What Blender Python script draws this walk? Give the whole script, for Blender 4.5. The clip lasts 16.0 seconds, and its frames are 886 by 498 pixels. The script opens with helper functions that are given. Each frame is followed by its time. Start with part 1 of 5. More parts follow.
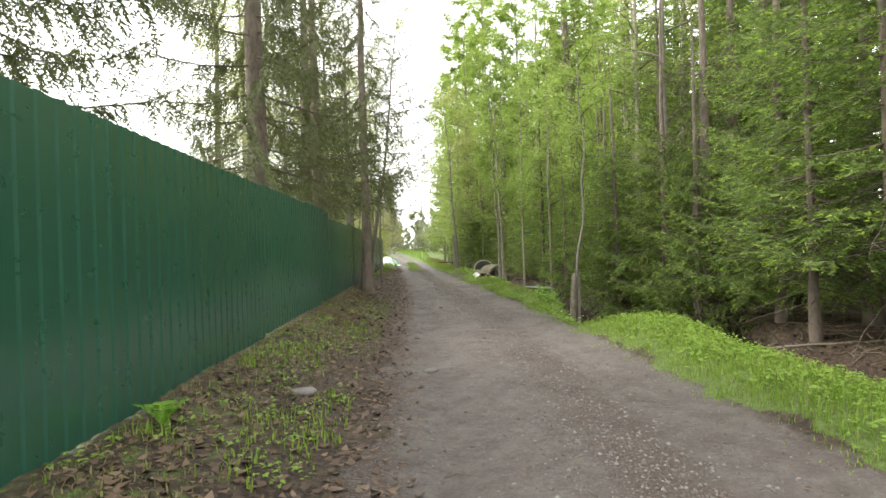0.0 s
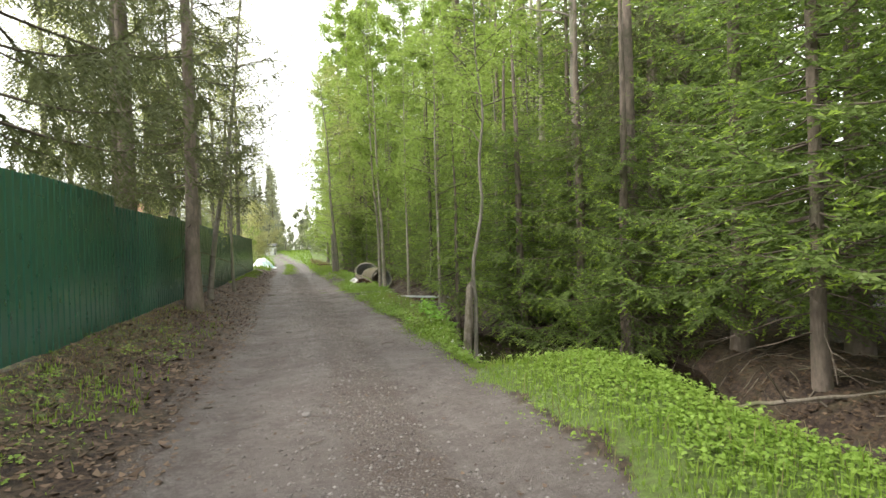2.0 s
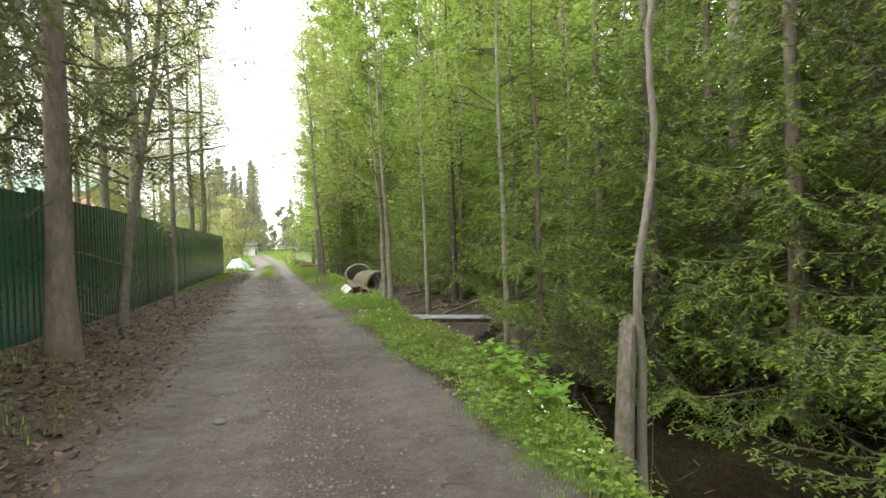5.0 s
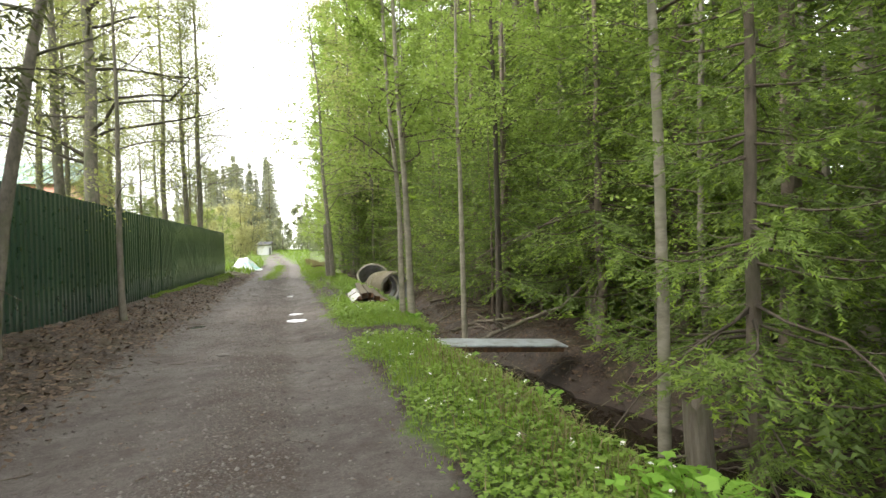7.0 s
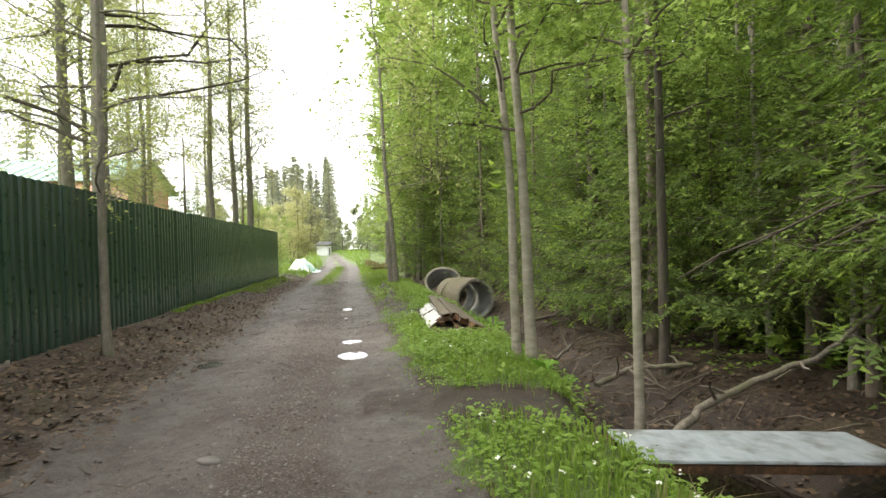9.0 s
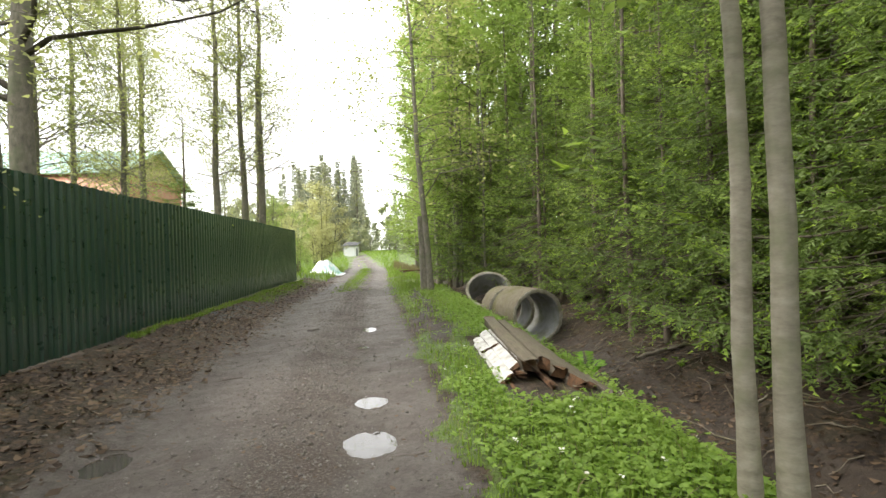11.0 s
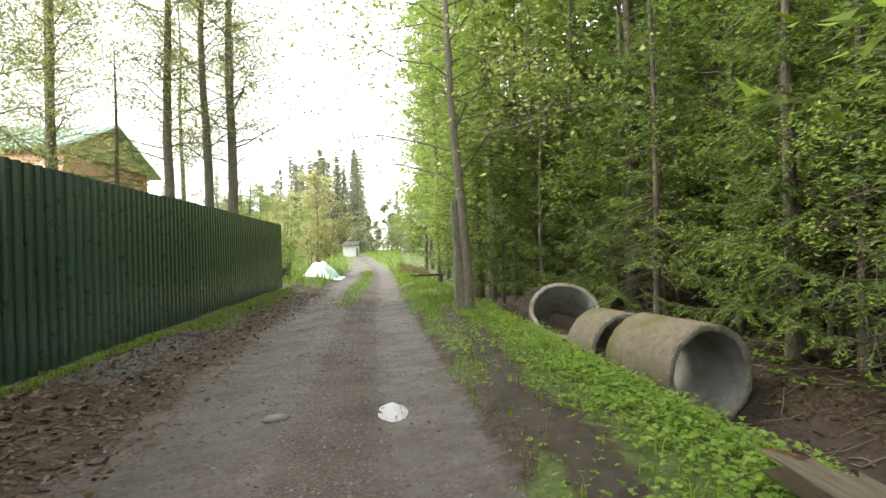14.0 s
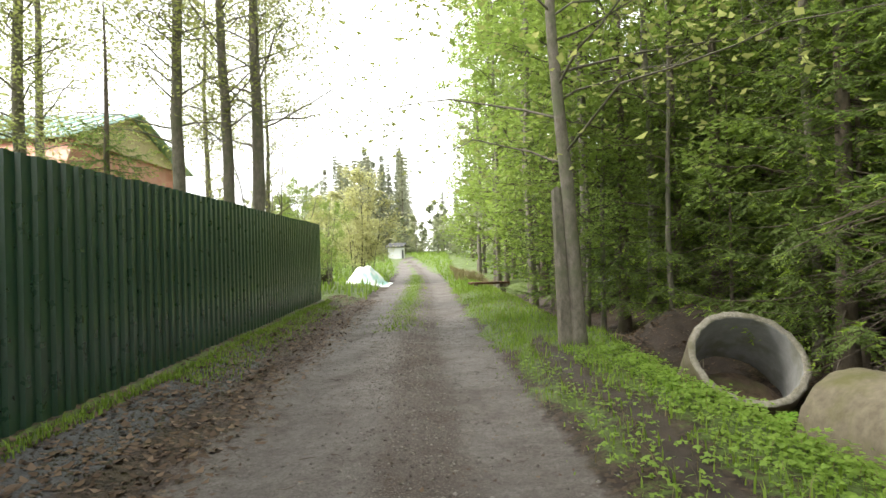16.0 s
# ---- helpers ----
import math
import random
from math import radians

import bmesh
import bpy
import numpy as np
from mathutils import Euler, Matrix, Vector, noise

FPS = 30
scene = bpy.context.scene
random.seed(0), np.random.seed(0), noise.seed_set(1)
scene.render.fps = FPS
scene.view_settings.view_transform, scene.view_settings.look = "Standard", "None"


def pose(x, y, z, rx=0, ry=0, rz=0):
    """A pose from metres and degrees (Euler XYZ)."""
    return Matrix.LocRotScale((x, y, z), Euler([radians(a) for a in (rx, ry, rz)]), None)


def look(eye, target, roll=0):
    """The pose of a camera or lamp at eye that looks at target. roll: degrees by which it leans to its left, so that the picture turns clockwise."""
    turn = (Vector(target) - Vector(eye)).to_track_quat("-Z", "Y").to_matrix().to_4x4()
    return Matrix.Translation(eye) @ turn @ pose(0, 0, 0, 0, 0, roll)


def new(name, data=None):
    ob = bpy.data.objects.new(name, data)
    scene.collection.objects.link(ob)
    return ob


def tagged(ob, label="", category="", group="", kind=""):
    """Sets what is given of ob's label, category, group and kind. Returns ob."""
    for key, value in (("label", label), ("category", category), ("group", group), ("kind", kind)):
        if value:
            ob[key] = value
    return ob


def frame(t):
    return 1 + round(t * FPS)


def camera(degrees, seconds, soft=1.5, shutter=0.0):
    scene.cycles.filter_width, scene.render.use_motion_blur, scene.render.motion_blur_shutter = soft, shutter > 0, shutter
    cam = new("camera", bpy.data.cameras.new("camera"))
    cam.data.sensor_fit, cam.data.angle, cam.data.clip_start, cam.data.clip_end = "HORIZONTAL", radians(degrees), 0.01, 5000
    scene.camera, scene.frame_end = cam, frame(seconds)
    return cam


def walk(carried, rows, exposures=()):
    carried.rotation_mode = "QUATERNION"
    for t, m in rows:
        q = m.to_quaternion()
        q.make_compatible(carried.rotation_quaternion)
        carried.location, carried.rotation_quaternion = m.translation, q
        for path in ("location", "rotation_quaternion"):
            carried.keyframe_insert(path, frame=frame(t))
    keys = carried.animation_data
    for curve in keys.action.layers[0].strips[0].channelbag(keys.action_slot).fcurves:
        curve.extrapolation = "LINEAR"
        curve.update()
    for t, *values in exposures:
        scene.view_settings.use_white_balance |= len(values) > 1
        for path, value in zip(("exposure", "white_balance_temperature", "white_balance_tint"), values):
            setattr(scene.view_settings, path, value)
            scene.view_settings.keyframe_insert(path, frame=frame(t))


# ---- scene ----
cam = camera(76.7, 16.0)
METRES, EYE, TILT, LEAN, TURN = 26.5, 1.36, -2.5, 0.0, -3.0
ROWS = [
    (0.0, 0.0, 0.0, 0.0, 0.08, 2.5, 1.77),
    (0.5, 0.0086, 0.0297, 0.0009, -4.76, 2.35, 1.93),
    (1.0, 0.0155, 0.0651, 0.0023, -8.74, 2.23, 2.07),
    (1.5, 0.0214, 0.0944, 0.0036, -10.26, 2.19, 2.16),
    (2.0, 0.0259, 0.1255, 0.0056, -11.0, 2.16, 2.23),
    (2.5, 0.0264, 0.1561, 0.0067, -11.3, 2.18, 2.16),
    (3.0, 0.0254, 0.1905, 0.008, -11.47, 2.12, 2.07),
    (3.5, 0.0241, 0.2214, 0.0089, -11.8, 2.12, 2.13),
    (6.0, 0.0351, 0.3803, 0.0133, -12.49, 1.99, 2.58),
    (6.5, 0.0397, 0.4113, 0.0128, -11.72, 2.06, 2.53),
    (7.0, 0.0412, 0.4451, 0.0131, -10.55, 2.18, 2.22),
    (7.5, 0.0433, 0.4769, 0.0139, -9.22, 2.26, 2.18),
    (8.0, 0.0415, 0.5094, 0.0169, -7.76, 2.26, 2.15),
    (8.5, 0.0394, 0.54, 0.0181, -6.2, 2.36, 2.09),
    (9.0, 0.0345, 0.5704, 0.0203, -4.67, 2.38, 2.05),
    (11.5, 0.0265, 0.72, 0.0274, -1.71, 2.56, 1.86),
    (12.0, 0.0244, 0.751, 0.029, -1.99, 2.55, 1.83),
    (12.5, 0.0209, 0.782, 0.0295, -2.29, 2.58, 1.79),
    (13.0, 0.0144, 0.8113, 0.03, -2.27, 2.55, 1.77),
    (13.5, 0.0079, 0.8418, 0.0308, -2.21, 2.6, 1.74),
    (14.0, 0.0023, 0.8724, 0.0341, -1.86, 2.59, 1.68),
    (14.5, -0.0015, 0.9039, 0.0353, -1.57, 2.62, 1.77),
    (15.0, -0.0058, 0.9331, 0.0376, 0.08, 2.68, 1.66),
    (15.5, -0.0109, 0.9636, 0.0392, 1.4, 2.75, 1.6),
    (16.0, -0.0202, 0.989, 0.044, 2.51, 2.79, 1.41),
]
EXPOSE = [(0.0, 1.1), (1.5, 1.02), (3.5, 1.12), (6.0, 1.18), (9.0, 1.26), (12.5, 1.15), (14.5, 1.22), (16.0, 1.25)]
walk(cam, [(t, pose(0, 0, EYE, TILT, LEAN, TURN) @ pose(METRES * x, METRES * y, METRES * z, 90 + pitch, roll, yaw)) for t, x, y, z, yaw, pitch, roll in ROWS], EXPOSE)

# ---- world, sun, light ----
world = bpy.data.worlds.new("sky")
scene.world = world
world.use_nodes = True
wn = world.node_tree
wn.nodes.clear()
w_out = wn.nodes.new("ShaderNodeOutputWorld")
w_bg = wn.nodes.new("ShaderNodeBackground")
w_sky = wn.nodes.new("ShaderNodeTexSky")
w_sky.sky_type = "NISHITA"
w_sky.sun_disc = False
w_sky.sun_elevation = radians(45)
w_sky.sun_rotation = radians(-79)
w_mix = wn.nodes.new("ShaderNodeMix")
w_mix.data_type = "RGBA"
w_mix.inputs[0].default_value = 0.85
w_mix.inputs[7].default_value = (16.2, 16.2, 16.0, 1)      # the cloud layer
wn.links.new(w_sky.outputs[0], w_mix.inputs[6])
wn.links.new(w_mix.outputs[2], w_bg.inputs[0])
w_bg.inputs[1].default_value = 0.1
wn.links.new(w_bg.outputs[0], w_out.inputs[0])

sun = new("sun", bpy.data.lights.new("sun", "SUN"))
sun.data.energy = 2.4
sun.data.angle = radians(14)
sun.data.color = (1.0, 0.95, 0.86)
sun.matrix_world = look((-20, 4, 21), (0, 0, 0))

# ---- materials ----


def material(name, rough=0.8, metal=0.0, spec=0.5):
    m = bpy.data.materials.new(name)
    m.use_nodes = True
    b = m.node_tree.nodes["Principled BSDF"]
    b.inputs["Roughness"].default_value = rough
    b.inputs["Metallic"].default_value = metal
    b.inputs["Specular IOR Level"].default_value = spec
    return m, m.node_tree, b


def node(nt, kind, **kw):
    n = nt.nodes.new("ShaderNode" + kind)
    for k, v in kw.items():
        n.inputs[k.replace("_", " ")].default_value = v
    return n


def coords(nt, stretch=(1, 1, 1)):
    c = nt.nodes.new("ShaderNodeTexCoord")
    mp = nt.nodes.new("ShaderNodeMapping")
    mp.inputs["Scale"].default_value = stretch
    nt.links.new(c.outputs["Object"], mp.inputs["Vector"])
    return mp.outputs["Vector"]


def noise_of(nt, vec, scale, detail=5, rough=0.6):
    n = node(nt, "TexNoise", Scale=scale, Detail=detail, Roughness=rough)
    nt.links.new(vec, n.inputs["Vector"])
    return n.outputs["Fac"]


def ramp(nt, fac, stops):
    r = nt.nodes.new("ShaderNodeValToRGB")
    el = r.color_ramp.elements
    while len(el) < len(stops):
        el.new(0.5)
    for e, (p, c) in zip(el, stops):
        e.position = p
        e.color = (*c, 1) if len(c) == 3 else c
    nt.links.new(fac, r.inputs["Fac"])
    return r.outputs["Color"]


def mix(nt, fac, a, b, how="MIX"):
    n = nt.nodes.new("ShaderNodeMix")
    n.data_type = "RGBA"
    n.blend_type = how
    for sock, v in ((n.inputs[0], fac), (n.inputs[6], a), (n.inputs[7], b)):
        if hasattr(v, "is_linked"):
            nt.links.new(v, sock)
        elif isinstance(v, (int, float)):
            sock.default_value = v
        else:
            sock.default_value = (*v, 1)
    return n.outputs[2]


def bump(nt, b, height, strength=0.5, distance=0.02):
    n = node(nt, "Bump", Strength=strength, Distance=distance)
    nt.links.new(height, n.inputs["Height"])
    nt.links.new(n.outputs[0], b.inputs["Normal"])


def maths(nt, op, a, b=0.0):
    n = nt.nodes.new("ShaderNodeMath")
    n.operation = op
    for s, v in zip(n.inputs, (a, b)):
        if hasattr(v, "is_linked"):
            nt.links.new(v, s)
        else:
            s.default_value = v
    return n.outputs[0]


def two_tone(name, a, b, scale, rough=0.85, stretch=(1, 1, 1), c=None, scale2=1.2, rel=0.5, dist=0.01, spec=0.4):
    """A surface of two tones of grain, a wide third tone and fine relief."""
    m, nt, p = material(name, rough, 0, spec)
    v = coords(nt, stretch)
    col = ramp(nt, noise_of(nt, v, scale, 6, 0.7), [(0.3, a), (0.7, b)])
    if c:
        col = mix(nt, ramp(nt, noise_of(nt, coords(nt), scale2, 4), [(0.48, (0, 0, 0)), (0.68, (1, 1, 1))]), col, c)
    nt.links.new(col, p.inputs["Base Color"])
    bump(nt, p, noise_of(nt, v, scale * 1.7, 6, 0.7), rel, dist)
    return m


def leafy(name, a, b, c, trans=0.4, rough=0.55, thing_shift=0.35):
    """Leaves: tones that differ from leaf to leaf and from plant to plant, with light that shines through."""
    if "needles" in name or "leaves" in name and "herb" not in name:
        a, b, c = [(q[0], q[1] * 0.96, q[2] * 1.6) if q[1] > q[0] else q for q in (a, b, c)]
    m = bpy.data.materials.new(name)
    m.use_nodes = True
    nt = m.node_tree
    p = nt.nodes["Principled BSDF"]
    out = nt.nodes["Material Output"]
    g = nt.nodes.new("ShaderNodeNewGeometry")
    o = nt.nodes.new("ShaderNodeObjectInfo")
    col = ramp(nt, g.outputs["Random Per Island"], [(0.0, a), (0.55, b), (1.0, c)])
    col = mix(nt, maths(nt, "MULTIPLY", o.outputs["Random"], thing_shift), col, (a[0] * 1.5, a[1] * 1.25, a[2] * 0.8))
    wide = noise_of(nt, coords(nt), 0.9, 3)
    col = mix(nt, ramp(nt, wide, [(0.35, (0, 0, 0)), (0.7, (0.55, 0.55, 0.55))]), col, c)
    p.inputs["Roughness"].default_value = rough
    p.inputs["Specular IOR Level"].default_value = 0.3
    nt.links.new(col, p.inputs["Base Color"])
    t = nt.nodes.new("ShaderNodeBsdfTranslucent")
    nt.links.new(col, t.inputs["Color"])
    mx = nt.nodes.new("ShaderNodeMixShader")
    mx.inputs[0].default_value = trans
    nt.links.new(p.outputs[0], mx.inputs[1])
    nt.links.new(t.outputs[0], mx.inputs[2])
    nt.links.new(mx.outputs[0], out.inputs["Surface"])
    return m


M_NEEDLE = leafy("spruce_needles", (0.092, 0.147, 0.025), (0.138, 0.21, 0.034), (0.205, 0.295, 0.048), 0.5)
M_NEEDLE_YOUNG = leafy("young_spruce_needles", (0.1, 0.17, 0.022), (0.16, 0.25, 0.032), (0.25, 0.35, 0.05), 0.45)
M_NEEDLE_OLD = leafy("old_spruce_needles", (0.07, 0.09, 0.024), (0.1, 0.125, 0.03), (0.14, 0.165, 0.04), 0.4)
M_LEAF = leafy("young_leaves", (0.2, 0.31, 0.04), (0.27, 0.4, 0.05), (0.36, 0.49, 0.075), 0.5)
M_LEAF_BUD = leafy("spring_leaves", (0.25, 0.31, 0.055), (0.32, 0.38, 0.075), (0.42, 0.46, 0.11), 0.6)
M_LEAF_WILLOW = leafy("willow_leaves", (0.4, 0.44, 0.1), (0.5, 0.53, 0.14), (0.56, 0.58, 0.2), 0.5)
M_NEEDLE_TIP = leafy("fresh_spruce_tips", (0.17, 0.265, 0.038), (0.24, 0.355, 0.05), (0.32, 0.44, 0.07), 0.5)
# far foliage: distance haze is put into these paler, greyer tones
M_LEAF_HAZED = leafy("hazed_far_leaves", (0.24, 0.3, 0.1), (0.32, 0.38, 0.13), (0.42, 0.46, 0.19), 0.45)
M_NEEDLE_HAZED = leafy("hazed_far_needles", (0.26, 0.3, 0.13), (0.32, 0.36, 0.16), (0.38, 0.42, 0.19), 0.45)
M_GRASS = leafy("grass", (0.13, 0.23, 0.03), (0.19, 0.31, 0.042), (0.27, 0.37, 0.07), 0.45, 0.5)
M_DRYGRASS = leafy("dry_grass", (0.2, 0.165, 0.085), (0.27, 0.22, 0.12), (0.18, 0.18, 0.065), 0.3)
M_HERB = leafy("herb_leaves", (0.125, 0.22, 0.034), (0.19, 0.31, 0.046), (0.28, 0.4, 0.075), 0.45, 0.5)
M_FERN = leafy("fern", (0.13, 0.28, 0.03), (0.18, 0.36, 0.04), (0.24, 0.42, 0.06), 0.45)
M_LITTER = leafy("dead_leaves", (0.032, 0.02, 0.012), (0.075, 0.047, 0.029), (0.18, 0.124, 0.08), 0.1, 0.6, 0.0)
M_FLOWER = leafy("petals", (0.75, 0.76, 0.72), (0.8, 0.8, 0.76), (0.82, 0.82, 0.8), 0.2)

M_BARK_SPRUCE = two_tone("spruce_bark", (0.1, 0.08, 0.064), (0.24, 0.19, 0.15), 14, 0.9, (1, 1, 0.35), (0.1, 0.095, 0.06), 2.0, 0.9, 0.03)
M_BARK_GREY = two_tone("grey_bark", (0.1, 0.09, 0.07), (0.25, 0.22, 0.18), 18, 0.85, (1, 1, 0.5), (0.13, 0.14, 0.08), 2.5, 0.6, 0.012)
M_BARK_PALE = two_tone("pale_bark", (0.17, 0.15, 0.11), (0.38, 0.34, 0.27), 10, 0.8, (0.6, 0.6, 1.6), (0.2, 0.2, 0.12), 3.0, 0.5, 0.01)
M_BARK_DARK = two_tone("dark_bark", (0.04, 0.032, 0.025), (0.11, 0.09, 0.07), 16, 0.9, (1, 1, 0.4), (0.07, 0.075, 0.04), 2.0, 0.8, 0.02)
M_STUMP = two_tone("weathered_stump", (0.1, 0.085, 0.062), (0.33, 0.29, 0.23), 16, 0.9, (1.3, 1.3, 0.5), (0.12, 0.1, 0.055), 6.0, 1.0, 0.02)
M_TWIG = two_tone("twigs", (0.06, 0.045, 0.035), (0.16, 0.13, 0.1), 8, 0.9)
M_DEADWOOD = two_tone("dead_wood", (0.11, 0.09, 0.068), (0.25, 0.215, 0.17), 12, 0.9, (3, 3, 0.4), (0.12, 0.12, 0.06), 2, 0.8, 0.01)
M_PLANK = two_tone("weathered_planks", (0.06, 0.047, 0.032), (0.165, 0.135, 0.095), 13, 0.85, (5, 0.35, 5), (0.13, 0.12, 0.07), 1.5, 0.8, 0.01)
M_ROT = two_tone("rotten_wood", (0.035, 0.02, 0.012), (0.2, 0.1, 0.045), 22, 0.95, (1, 1, 1), (0.04, 0.03, 0.02), 5, 1.0, 0.02)
M_WHITE = two_tone("flaking_white_paint", (0.42, 0.4, 0.37), (0.62, 0.615, 0.6), 14, 0.65, (4, 0.5, 4), (0.22, 0.19, 0.15), 4, 0.6, 0.006)
M_CONCRETE = two_tone("concrete", (0.11, 0.092, 0.062), (0.2, 0.172, 0.12), 11, 0.9, (1, 1, 1), (0.105, 0.1, 0.038), 2.6, 0.7, 0.01)
M_CONCRETE_IN = two_tone("inner_concrete", (0.2, 0.2, 0.195), (0.3, 0.3, 0.29), 7, 0.85, (1, 1, 1), (0.16, 0.155, 0.11), 3.0, 0.35, 0.006)
M_CONCRETE_RIM = two_tone("broken_concrete_rim", (0.2, 0.18, 0.145), (0.4, 0.37, 0.31), 26, 0.95, (1, 1, 1), (0.17, 0.155, 0.1), 5.0, 1.0, 0.02)
M_SLATE = two_tone("wet_flat_sheet", (0.27, 0.3, 0.32), (0.46, 0.49, 0.51), 5, 0.3, (1, 2.5, 1), (0.11, 0.1, 0.075), 4.0, 0.3, 0.004)
M_SOIL = two_tone("soil", (0.06, 0.04, 0.028), (0.15, 0.1, 0.065), 12, 0.95, (1, 1, 1), (0.09, 0.085, 0.035), 2.0, 1.0, 0.03)
M_PEBBLE = leafy("gravel_stones", (0.065, 0.055, 0.048), (0.13, 0.114, 0.104), (0.26, 0.238, 0.22), 0.0, 0.8, 0.0)
M_STONE = two_tone("pebbles", (0.085, 0.074, 0.066), (0.23, 0.21, 0.195), 3, 0.85)
M_ROOF_GREEN = two_tone("green_roof_sheet", (0.3, 0.46, 0.42), (0.42, 0.58, 0.53), 1.4, 0.5, (1, 1, 1), (0.25, 0.36, 0.3), 0.7, 0.2, 0.01)
M_RED = two_tone("red_siding", (0.42, 0.17, 0.12), (0.55, 0.25, 0.18), 3, 0.7, (1, 1, 1), (0.5, 0.3, 0.22), 0.8, 0.3, 0.01)
M_BEIGE = two_tone("ochre_boards", (0.42, 0.34, 0.19), (0.55, 0.46, 0.28), 3, 0.8, (1, 6, 1))
M_WALLWHITE = two_tone("white_wall", (0.66, 0.67, 0.66), (0.78, 0.78, 0.77), 2, 0.8)
M_DARK = two_tone("dark_opening", (0.02, 0.02, 0.02), (0.05, 0.05, 0.05), 3, 0.7)
M_TARP = two_tone("faded_tarpaulin", (0.72, 0.75, 0.75), (0.82, 0.83, 0.82), 5, 0.45, (1, 1, 1), (0.3, 0.58, 0.55), 1.6, 0.6, 0.02)

# green coated steel sheets


def fence_paint(name, lo, hi, dull, coat_rough):
    m, nt, p = material(name, 0.34, 0.0, 0.55)
    o_inf = nt.nodes.new("ShaderNodeObjectInfo")
    base = ramp(nt, o_inf.outputs["Random"], [(0.0, lo), (1.0, hi)])
    dirt = ramp(nt, noise_of(nt, coords(nt, (1, 1, 0.12)), 2.5, 4, 0.6), [(0.5, (0, 0, 0)), (0.8, (0.3, 0.3, 0.3))])
    nt.links.new(mix(nt, dirt, base, dull), p.inputs["Base Color"])
    nt.links.new(ramp(nt, noise_of(nt, coords(nt), 6, 5), [(0.3, (0.26,) * 3), (0.75, (0.34,) * 3)]), p.inputs["Roughness"])
    p.inputs["Coat Weight"].default_value = 0.8
    p.inputs["Coat Roughness"].default_value = coat_rough
    return m


M_FENCE = fence_paint("dark_green_coated_steel", (0.014, 0.042, 0.029), (0.022, 0.058, 0.038), (0.03, 0.055, 0.032), 0.15)
M_FENCE_TEAL = fence_paint("blue_green_coated_steel", (0.011, 0.066, 0.044), (0.017, 0.085, 0.055), (0.03, 0.075, 0.035), 0.14)

# water: thin, dark, still
M_WATER, nt, p = material("still_water", 0.03, 0.0, 0.5)
p.inputs["Base Color"].default_value = (0.018, 0.013, 0.009, 1)
p.inputs["IOR"].default_value = 1.33
bump(nt, p, noise_of(nt, coords(nt), 5, 2), 0.04, 0.01)
M_PUDDLE, nt, p = material("puddle_water", 0.02, 0.0, 0.6)
p.inputs["Base Color"].default_value = (0.07, 0.062, 0.055, 1)
p.inputs["IOR"].default_value = 1.34
bump(nt, p, noise_of(nt, coords(nt), 9, 3), 0.05, 0.01)

# the ground: packed grey-brown dirt, leaf litter, soil under grass
M_GROUND, nt, p = material("ground", 0.9, 0.0, 0.35)
v = coords(nt)


def field(name):
    a = nt.nodes.new("ShaderNodeAttribute")
    a.attribute_name = name
    return a.outputs["Fac"]


def edge(name, size=7.0, amount=0.55, lo=0.42, hi=0.58):
    """A field's mask with a ragged border."""
    rag = maths(nt, "MULTIPLY", maths(nt, "SUBTRACT", noise_of(nt, v, size, 6, 0.7), 0.5), amount * 2)
    return ramp(nt, maths(nt, "ADD", field(name), rag), [(lo, (0, 0, 0)), (hi, (1, 1, 1))])


fine = noise_of(nt, v, 60, 6, 0.75)
mid_n = noise_of(nt, v, 5.5, 6, 0.65)
packed = ramp(nt, mid_n, [(0.3, (0.088, 0.072, 0.063)), (0.5, (0.147, 0.126, 0.114)), (0.72, (0.192, 0.171, 0.158))])
loose = ramp(nt, fine, [(0.36, (0.042, 0.03, 0.024)), (0.52, (0.105, 0.08, 0.066)), (0.66, (0.26, 0.225, 0.2))])
packed = mix(nt, maths(nt, "MULTIPLY", field("pale"), 0.6), packed, ramp(nt, mid_n, [(0.3, (0.15, 0.135, 0.125)), (0.7, (0.27, 0.25, 0.235))]))
road_c = mix(nt, edge("loose", 3.0, 0.5, 0.35, 0.7), packed, loose)
road_c = mix(nt, ramp(nt, noise_of(nt, v, 0.8, 4), [(0.45, (0, 0, 0)), (0.7, (0.4,) * 3)]), road_c, (0.085, 0.067, 0.057))
grit = noise_of(nt, v, 21, 6, 0.75)
road_c = mix(nt, ramp(nt, grit, [(0.36, (0.6,) * 3), (0.55, (0, 0, 0))]), road_c, (0.068, 0.053, 0.045))
road_c = mix(nt, ramp(nt, noise_of(nt, v, 95, 3, 0.6), [(0.6, (0, 0, 0)), (0.72, (0.55,) * 3)]), road_c, (0.27, 0.245, 0.225))
road_c = mix(nt, ramp(nt, fine, [(0.38, (0.55,) * 3), (0.6, (0, 0, 0))]), road_c, (0.05, 0.039, 0.033))
vor = node(nt, "TexVoronoi", Scale=34.0)
nt.links.new(v, vor.inputs["Vector"])
litter_c = ramp(nt, vor.outputs["Color"], [(0.15, (0.018, 0.011, 0.008)), (0.5, (0.042, 0.027, 0.018)), (0.85, (0.08, 0.054, 0.035))])
litter_c = mix(nt, ramp(nt, noise_of(nt, v, 1.6, 5), [(0.5, (0, 0, 0)), (0.72, (0.7,) * 3)]), litter_c, (0.07, 0.062, 0.028))
grass_c = ramp(nt, noise_of(nt, v, 22, 5, 0.7), [(0.3, (0.06, 0.06, 0.025)), (0.55, (0.1, 0.15, 0.03)), (0.8, (0.15, 0.23, 0.05))])
col = mix(nt, edge("road", 5.0, 0.35), litter_c, road_c)
